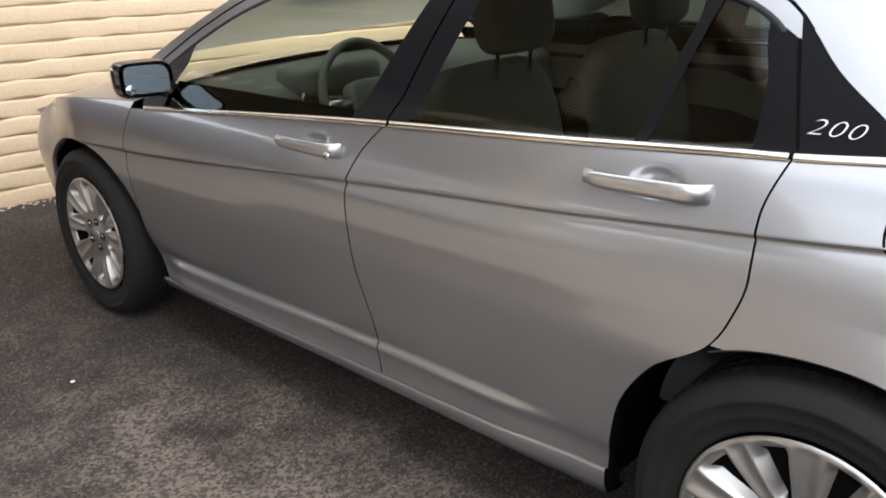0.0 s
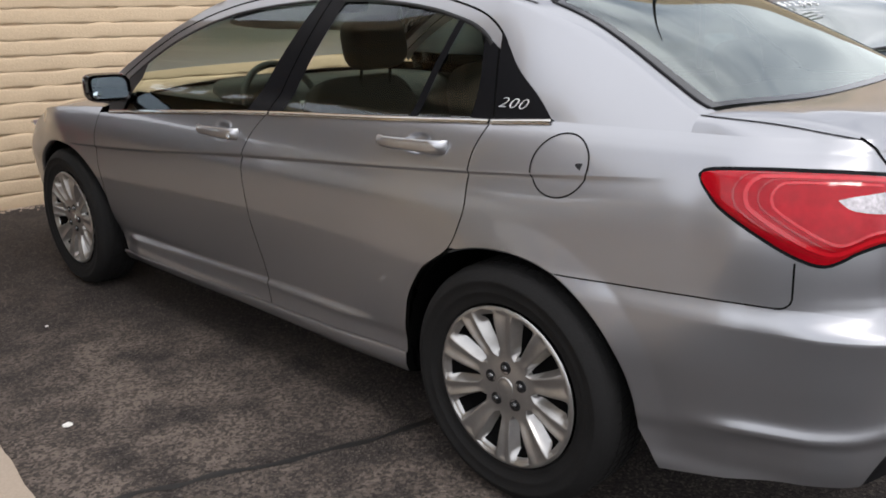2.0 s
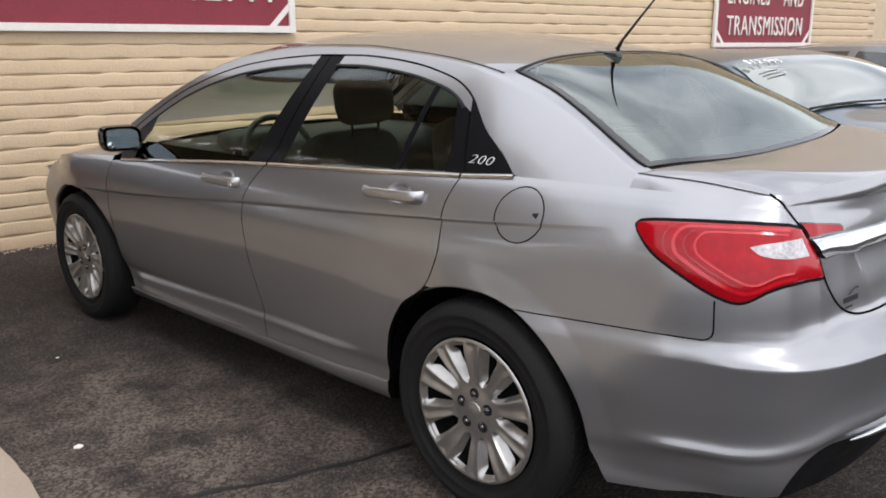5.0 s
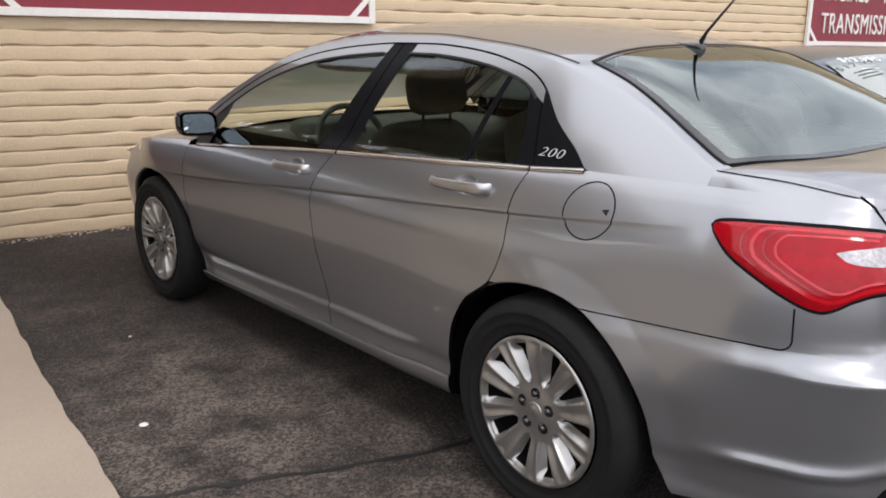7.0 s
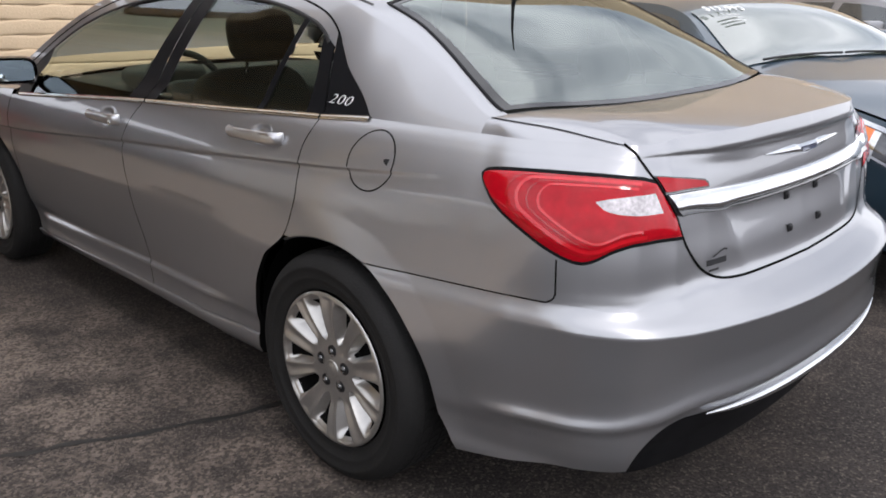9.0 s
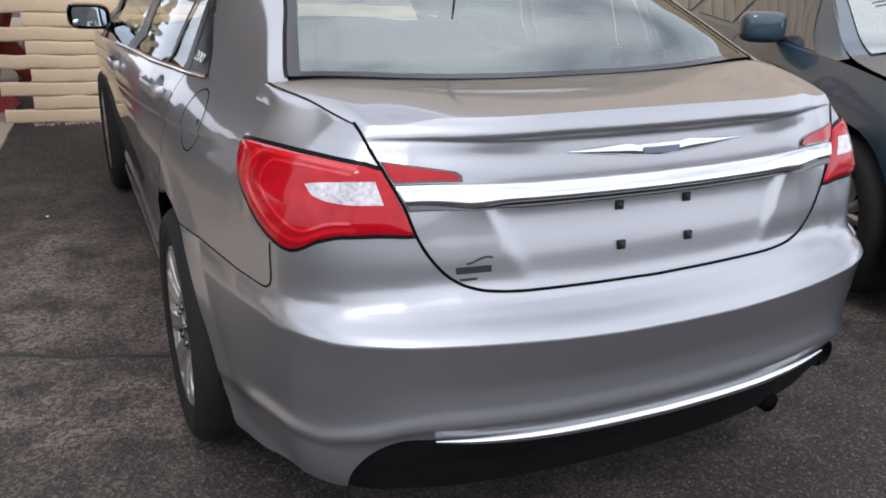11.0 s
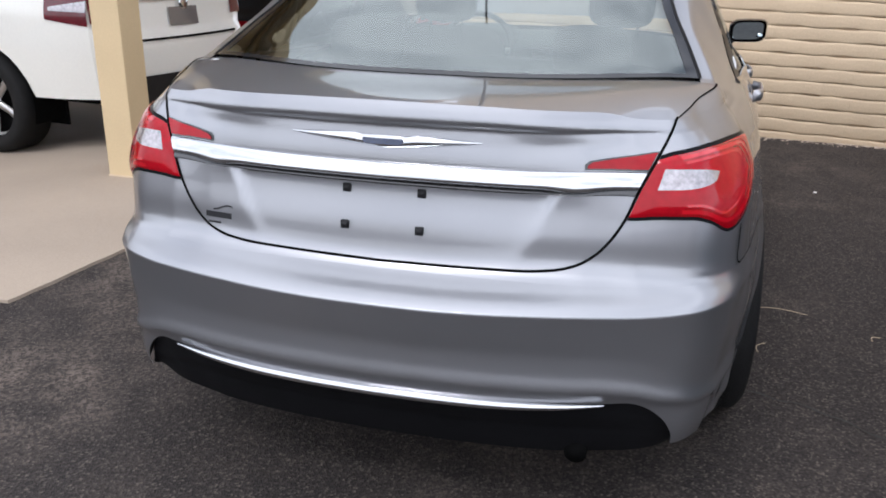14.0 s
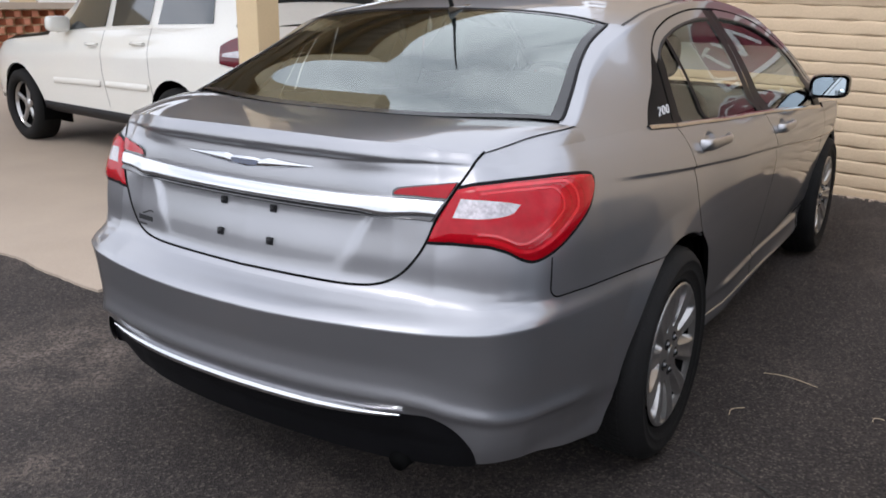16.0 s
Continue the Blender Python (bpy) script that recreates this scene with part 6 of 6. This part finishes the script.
for sg in (-1, 1):
    part("tail_lamp", end_patch(BOX, sec_d, 0, sg * 0.60, sg * 0.80, 0.72, 0.98, 0.010), M["red"], dark, "square red tail lamp")
    part("reflector", end_patch(BOX, sec_d, 0, sg * 0.62, sg * 0.78, 0.26, 0.36, 0.012), M["red"], dark)
pl = part("sticker", end_patch(BOX, sec_d, 0, 0.30, 0.50, 0.66, 0.90, 0.012), M["white_paint"], dark, "white sticker with a red mark")
part("sticker_mark", end_patch(BOX, sec_d, 0, 0.36, 0.44, 0.72, 0.84, 0.014), M["red"], pl)

PICK = dict(SUV, width=1.95, base=3.0, wheel=0.40, sill=0.50, spokes=9, belt=[(-0.93, 1.16), (2.2, 1.16), (3.0, 1.13), (3.9, 1.02)], top=[(-0.93, 1.18), (-0.86, 1.34), (-0.62, 1.74), (0.4, 1.86), (1.5, 1.82), (2.35, 1.30), (2.55, 1.24), (3.5, 1.16), (3.9, 1.04)], mirror_mat=M["wine_paint"])
wine, sec_p, _, _ = vehicle("wine_red_suv", "dark red estate car with bright many-spoked wheels", pose(-7.28, 13.1, -0.086, 0, 0, -90), M["wine_paint"], PICK)
for sg in (-1, 1):
    part("headlamp", end_patch(PICK, sec_p, 1, sg * 0.55, sg * 0.90, 0.66, 0.90, 0.012), M["clear"], wine, "clear headlamp")
part("grille", end_patch(PICK, sec_p, 1, -0.5, 0.5, 0.45, 0.90, 0.012), M["chrome"], wine, "chrome grille")
part("bumper", end_patch(PICK, sec_p, 1, -0.9, 0.9, 0.05, 0.30, 0.05, 24), M["chrome"], wine, "chrome front bumper")

SED = dict(width=1.86, base=2.80, rear=1.05, front=0.96, wheel=0.33, sill=0.26, tyre_w=0.22, roof_half=0.60, round_rear=0.7, round_front=1.0, taper_rear=0.16, taper_front=0.22, bow=0.16, tail_profile=nosep, nose_profile=nosep,
           belt=[(-1.05, 0.99), (-0.5, 1.01), (0.4, 0.985), (1.6, 0.95), (2.5, 0.925), (2.8, 0.905), (3.14, 0.868), (3.4, 0.82), (3.76, 0.70)], top=[(-1.05, 1.02), (-0.55, 1.06), (-0.2, 1.13), (0.3, 1.235), (0.8, 1.285), (1.3, 1.295), (1.6, 1.285), (1.82, 1.255), (2.55, 0.985), (2.7, 0.965), (3.1, 0.925), (3.5, 0.845), (3.76, 0.73)],
           cabin=(-0.35, 2.50), windows=((0.0, 0.55, 0.25, 0.05), (0.66, 1.25, 0.0, 0.0), (1.34, 2.34, 0.0, -0.50)), seams=(0.19, 1.36), screens=((1.86, 2.53, "windshield"), (-0.48, 0.22, "rear_window")), mirror_back=0.60, handle=M["black"], spokes=10, rim_mat=M["alloy"], screen_mat=mat("bright_screen", (0.10, 0.12, 0.10), 0.06, coat=1.0, var=0.35, scale=2.5, spec=1.0), mirror_mat=M["blue_paint"])
blue, sec_b, _, _ = vehicle("blue_sedan", "dark blue-grey sedan parked nose out beside the wall", pose(3.67, 2.39, 0, 0, 0, 158.3), M["blue_paint"], SED)
for sg in (-1, 1):
    lamp = part("headlamp", corner_patch(sec_b, 3.12, 3.75, lambda i: 0.93 - 0.30 * i**0.6 + 0.04 * i, lambda i: 0.965 - 0.03 * i, sg, 0.006, 18), M["gloss"], blue, "swept headlamp with an amber corner")
    part("amber_corner", corner_patch(sec_b, 3.16, 3.43, lambda i: 0.915 - 0.20 * i**0.8, lambda i: 0.945 - 0.012 * i, sg, 0.010), M["amber"], lamp)
    part("lens", corner_patch(sec_b, 3.46, 3.75, lambda i: 0.76 - 0.05 * i, lambda i: 0.92 - 0.02 * i, sg, 0.009), M["lamp_inside"], lamp)
    part("chrome_line", corner_patch(sec_b, 3.43, 3.46, lambda i: 0.735 - 0.03 * i, lambda i: 0.93, sg, 0.011), M["chrome"], lamp)
    part("chrome_line", corner_patch(sec_b, 3.46, 3.75, lambda i: 0.735 - 0.085 * i, lambda i: 0.755 - 0.080 * i, sg, 0.011, 14), M["chrome"], lamp)
    for yy in (3.55, 3.66):
        hw, z = sec_b(yy, 0.83)
        bowl = part("projector", lathe([(0.0, 0.008), (0.020, 0.006), (0.026, 0.003), (0.033, 0.007), (0.036, 0.0)], 24), M["chrome"], lamp)
        bowl.matrix_basis = pose(sg * (hw + 0.004), yy, z, 0, 0, 40) if sg > 0 else pose(sg * (hw + 0.004), yy, z, 0, 0, 140)
    part("lens", end_patch(SED, sec_b, 1, sg * 0.42, sg * 0.70, 0.66, 0.90, 0.010), M["lamp_inside"], lamp)
    part("chrome_line", corner_patch(sec_b, 3.11, 3.75, lambda i: 0.955 - 0.03 * i, lambda i: 0.985 - 0.03 * i, sg, 0.010, 14), M["chrome"], lamp)
    part("tail_lamp", corner_patch(sec_b, -1.05, -0.68, lambda i: 0.76 + 0.1 * i, lambda i: 0.99 - 0.03 * i, sg, 0.006), M["red"], blue)
    part("fog_recess", end_patch(SED, sec_b, 1, sg * 0.48, sg * 0.74, 0.20, 0.40, 0.006), M["gloss"], blue)
part("grille", end_patch(SED, sec_b, 1, -0.40, 0.40, 0.28, 0.78, 0.010), M["chrome"], blue)
part("lower_grille", end_patch(SED, sec_b, 1, -0.45, 0.45, 0.06, 0.22, 0.008), M["black"], blue)
for x0 in (-0.52, 0.06):
    pts = [(x0 + 0.55 * t, 2.535 - 0.03 * math.sin(t * 3), 1.012 - 0.06 * abs(x0 + 0.55 * t) ** 2) for t in np.linspace(0, 1, 8)]
    part("wiper", tube_mesh(pts, 0.007, 6), M["black"], blue, "black wiper")
bm = text_bm("$12,995", 0.085, 0.001, 0, "CENTER", 1.1)
bm.transform(pose(0.40, 1.97, float(spline(SED["top"])(1.97)) + 0.006, 20, 0, 180))
part("price", bm, M["white_ink"], blue, "white painted price", smooth=False)
for k in range(3):
    y = 2.03 + 0.035 * k
    part("price_line", box(0.36, y - 0.005, float(spline(SED["top"])(y)) + 0.009, 0.50, y + 0.005, float(spline(SED["top"])(y)) + 0.011), M["white_ink"], blue, smooth=False)
SED2 = dict(SED, mirror_mat=M["grey_paint"])
vehicle("grey_sedan", "grey sedan parked beyond the blue one", pose(6.75, 2.25, 0, 0, 0, 160), M["grey_paint"], SED2)

# ---------------------------------------------------------------- red bench by the side wall
bench2 = thing("bench", "weathered red wooden bench against the side wall", "bench", pose(-1.50, 5.28, 0.014, 0, 0, WALL_ANG))
for y in (0.0, 1.75):
    for nm, a, b in (("leg", (-0.42, 0.0), (-0.16, 0.80)), ("leg", (0.02, 0.0), (-0.30, 0.46))):
        d = Vector((b[0] - a[0], 0, b[1] - a[1]))
        bm = box(-0.10, y - 0.05, 0, 0.10, y + 0.05, d.length, 0.006)
        o = part(nm, bm, M["red_wood"], bench2, smooth=False)
        o.matrix_basis = pose(a[0], 0, a[1], 0, math.degrees(math.atan2(d.x, d.z)), 0)
    part("seat_support", box(-0.52, y - 0.045, 0.36, -0.10, y + 0.045, 0.44, 0.005), M["red_wood"], bench2, smooth=False)
for x in (-0.50, -0.345):
    part("seat_board", box(x - 0.07, -0.12, 0.44, x + 0.07, 1.87, 0.48, 0.006), M["red_wood"], bench2, smooth=False)
for z in (0.55, 0.72):
    part("back_board", box(-0.20 + (z - 0.55) * 0.3, -0.12, z, -0.165 + (z - 0.55) * 0.3, 1.87, z + 0.13, 0.006), M["red_wood"], bench2, smooth=False)

# ---------------------------------------------------------------- low building far across the lot
far = thing("far_building", "low tan building with a pierced brick screen and a window", "building", pose(-15.5, 8.2, -0.1, 0, 0, 26))
part("wall", box(-0.3, -9, 0, 0, 9, 3.6), M["post"], far, smooth=False)
part("kerb", box(0.0, -9, 0, 0.9, 9, 0.35), M["post"], far, smooth=False)
part("ledge", box(0.0, -9, 1.28, 0.35, 9, 1.42, 0.01), M["concrete"], far, smooth=False)
brick_m = mat("red_brick", (0.40, 0.15, 0.08), 0.8, var=0.3, scale=6)
bme = bmesh.new()
for r in range(6):
    for k in range(60):
        if (r + k) % 2 == 0:
            box_bm(bme, 0.05, -9 + k * 0.3, 0.36 + r * 0.155, 0.25, -9 + k * 0.3 + 0.22, 0.36 + r * 0.155 + 0.12)
part("brick_screen", bme, brick_m, far, "pierced red brick screen", smooth=False)
for k in range(4):
    w = part("window", box(0.02, -8 + k * 4.2, 1.5, 0.06, -5 + k * 4.2, 2.7), M["dark_glass"], far, smooth=False)
    part("frame", box(0.0, -8.1 + k * 4.2, 1.42, 0.05, -4.9 + k * 4.2, 2.8), M["white_wood"], w, smooth=False)

# ---------------------------------------------------------------- litter, straw, gravel and a tar seam
chip_m = mat("white_chip", (0.8, 0.78, 0.74), 0.7, var=0.1)
for x, y, s in ((-1.55, 1.345, 0.018), (1.53, 2.80, 0.014), (-1.7, 0.62, 0.012), (-1.25, 2.3, 0.008), (1.62, 0.35, 0.010), (-0.9, -1.45, 0.014), (-1.15, -1.62, 0.010)):
    bm = bmesh.new()
    bmesh.ops.create_icosphere(bm, subdivisions=1, radius=s)
    for v_ in bm.verts:
        v_.co = (v_.co.x * random.uniform(0.7, 1.3), v_.co.y * random.uniform(0.6, 1.2), max(v_.co.z * 0.35, -0.002) + 0.003)
    o = mesh_object("litter_chip", bm, chip_m, smooth=False)
    o.location = (x, y, 0)
    tagged(o, "small pale chip of litter on the asphalt", "litter", "chips on the asphalt")
for x, y, ln, rz in ((1.13, 0.80, 0.20, -4), (1.02, 0.42, 0.09, 75), (1.75, 1.25, 0.06, 20), (1.45, 0.62, 0.05, 60), (-0.55, -1.52, 0.10, 30), (-0.80, -1.70, 0.06, 100), (-0.25, -1.35, 0.07, 50), (-1.25, -1.35, 0.05, 10)):
    pts = [(ln * (t - 0.5), 0.012 * math.sin(t * 4), 0.003 + 0.004 * math.sin(t * 3)) for t in np.linspace(0, 1, 8)]
    o = mesh_object("straw", tube_mesh(pts, 0.0014, 5), M["straw"])
    o.matrix_world = pose(x, y, 0, 0, 0, rz)
    tagged(o, "dry straw stalk lying on the asphalt", "straw", "straws on the asphalt")
bm = bmesh.new()
for k in range(900):
    x = rng.uniform(X0, 5.0)
    d = abs(rng.normal(0, 0.05)) + 0.01
    r = rng.uniform(0.004, 0.013)
    c = WALL @ Vector((x, -d, 0))
    q = [bm.verts.new((c.x + r * a, c.y + r * b, max(0.0, r * e))) for a, b, e in ((1, 0, 0), (0, 1, 0.1), (-1, 0.2, 0), (0, -1, 0.1), (0.1, 0.1, 0.8))]
    for i in range(4):
        bm.faces.new((q[i], q[(i + 1) % 4], q[4]))
tagged(mesh_object("gravel", bm, M["pebble"], smooth=False), "loose gravel along the foot of the wall", "gravel", kind="stuff")
tar = mat("tar", (0.012, 0.011, 0.010), 0.6, var=0.3)
for nm, pts_, w in (("tar_seam", [(-1.86, 0.90), (-1.6, 0.80), (-1.41, 0.72), (-1.1, 0.58), (-0.78, 0.475), (-0.3, 0.36), (0.3, 0.25)], 0.028), ("tar_seam", [(0.95, 0.06), (1.15, 0.0), (1.35, -0.14), (1.7, -0.25), (2.1, -0.30)], 0.012)):
    dense = [(float(np.interp(t, np.linspace(0, 1, len(pts_)), [p[0] for p in pts_])), float(np.interp(t, np.linspace(0, 1, len(pts_)), [p[1] for p in pts_])) + 0.008 * math.sin(t * 40), 0) for t in np.linspace(0, 1, 60)]
    wd = np.array([w * (0.6 + 0.5 * math.sin(t * 31) ** 2) for t in np.linspace(0, 1, 60)])
    tagged(mesh_object(nm, ribbon_mesh(dense, [(0, 0, 1)] * 60, wd, 0.002), tar, smooth=False), "dark tar-filled seam in the asphalt", "seam", kind="structure")

# ---------------------------------------------------------------- blocks of the wall, last
variants = [block_mesh(k) for k in range(6)]
metas = []
for bm in variants:
    me = bpy.data.meshes.new("block")
    bm.to_mesh(me)
    me.materials.append(M["block"])
    me.shade_smooth()
    metas.append(me)
NEAR_COURSES, NEAR_COLS = 20, 15
rest_v, rest_f = [], []
for c in range(49):
    off = (LEN / 2 if c % 2 else 0) + rng.uniform(-0.015, 0.015)
    for k in range(34):
        x = X0 + off - LEN / 2 + k * LEN + LEN / 2
        z = c * COURSE + COURSE / 2 - 0.02
        me = metas[rng.randint(6)]
        if c < NEAR_COURSES and k < NEAR_COLS:
            o = new("block", me)
            o.parent = wall
            o.matrix_basis = pose(x, 0, z, 0, 0, 0)
        else:
            n0 = len(rest_v)
            rest_v += [(v_.co.x + x, v_.co.y, v_.co.z + z) for v_ in me.vertices]
            rest_f += [tuple(n0 + i for i in p.vertices) for p in me.polygons]
me = bpy.data.meshes.new("blocks")
me.from_pydata(rest_v, [], rest_f)
me.materials.append(M["block"])
me.shade_smooth()
o = new("far_blocks", me)
o.parent = wall
tagged(o, kind="stuff")
for bm in variants:
    bm.free()
rest_v, rest_f = [], []
for c in range(49):
    for k in range(26):
        y = 0.2 + k * LEN + (LEN / 2 if c % 2 else 0)
        me0 = metas[rng.randint(6)]
        n0 = len(rest_v)
        rest_v += [(X0 + v_.co.y, y - v_.co.x, v_.co.z + c * COURSE + COURSE / 2 - 0.02) for v_ in me0.vertices]
        rest_f += [tuple(n0 + i for i in p.vertices) for p in me0.polygons]
me = bpy.data.meshes.new("blocks")
me.from_pydata(rest_v, [], rest_f)
me.materials.append(M["block"])
me.shade_smooth()
o = new("side_blocks", me)
o.parent = side_wall
tagged(o, kind="stuff")
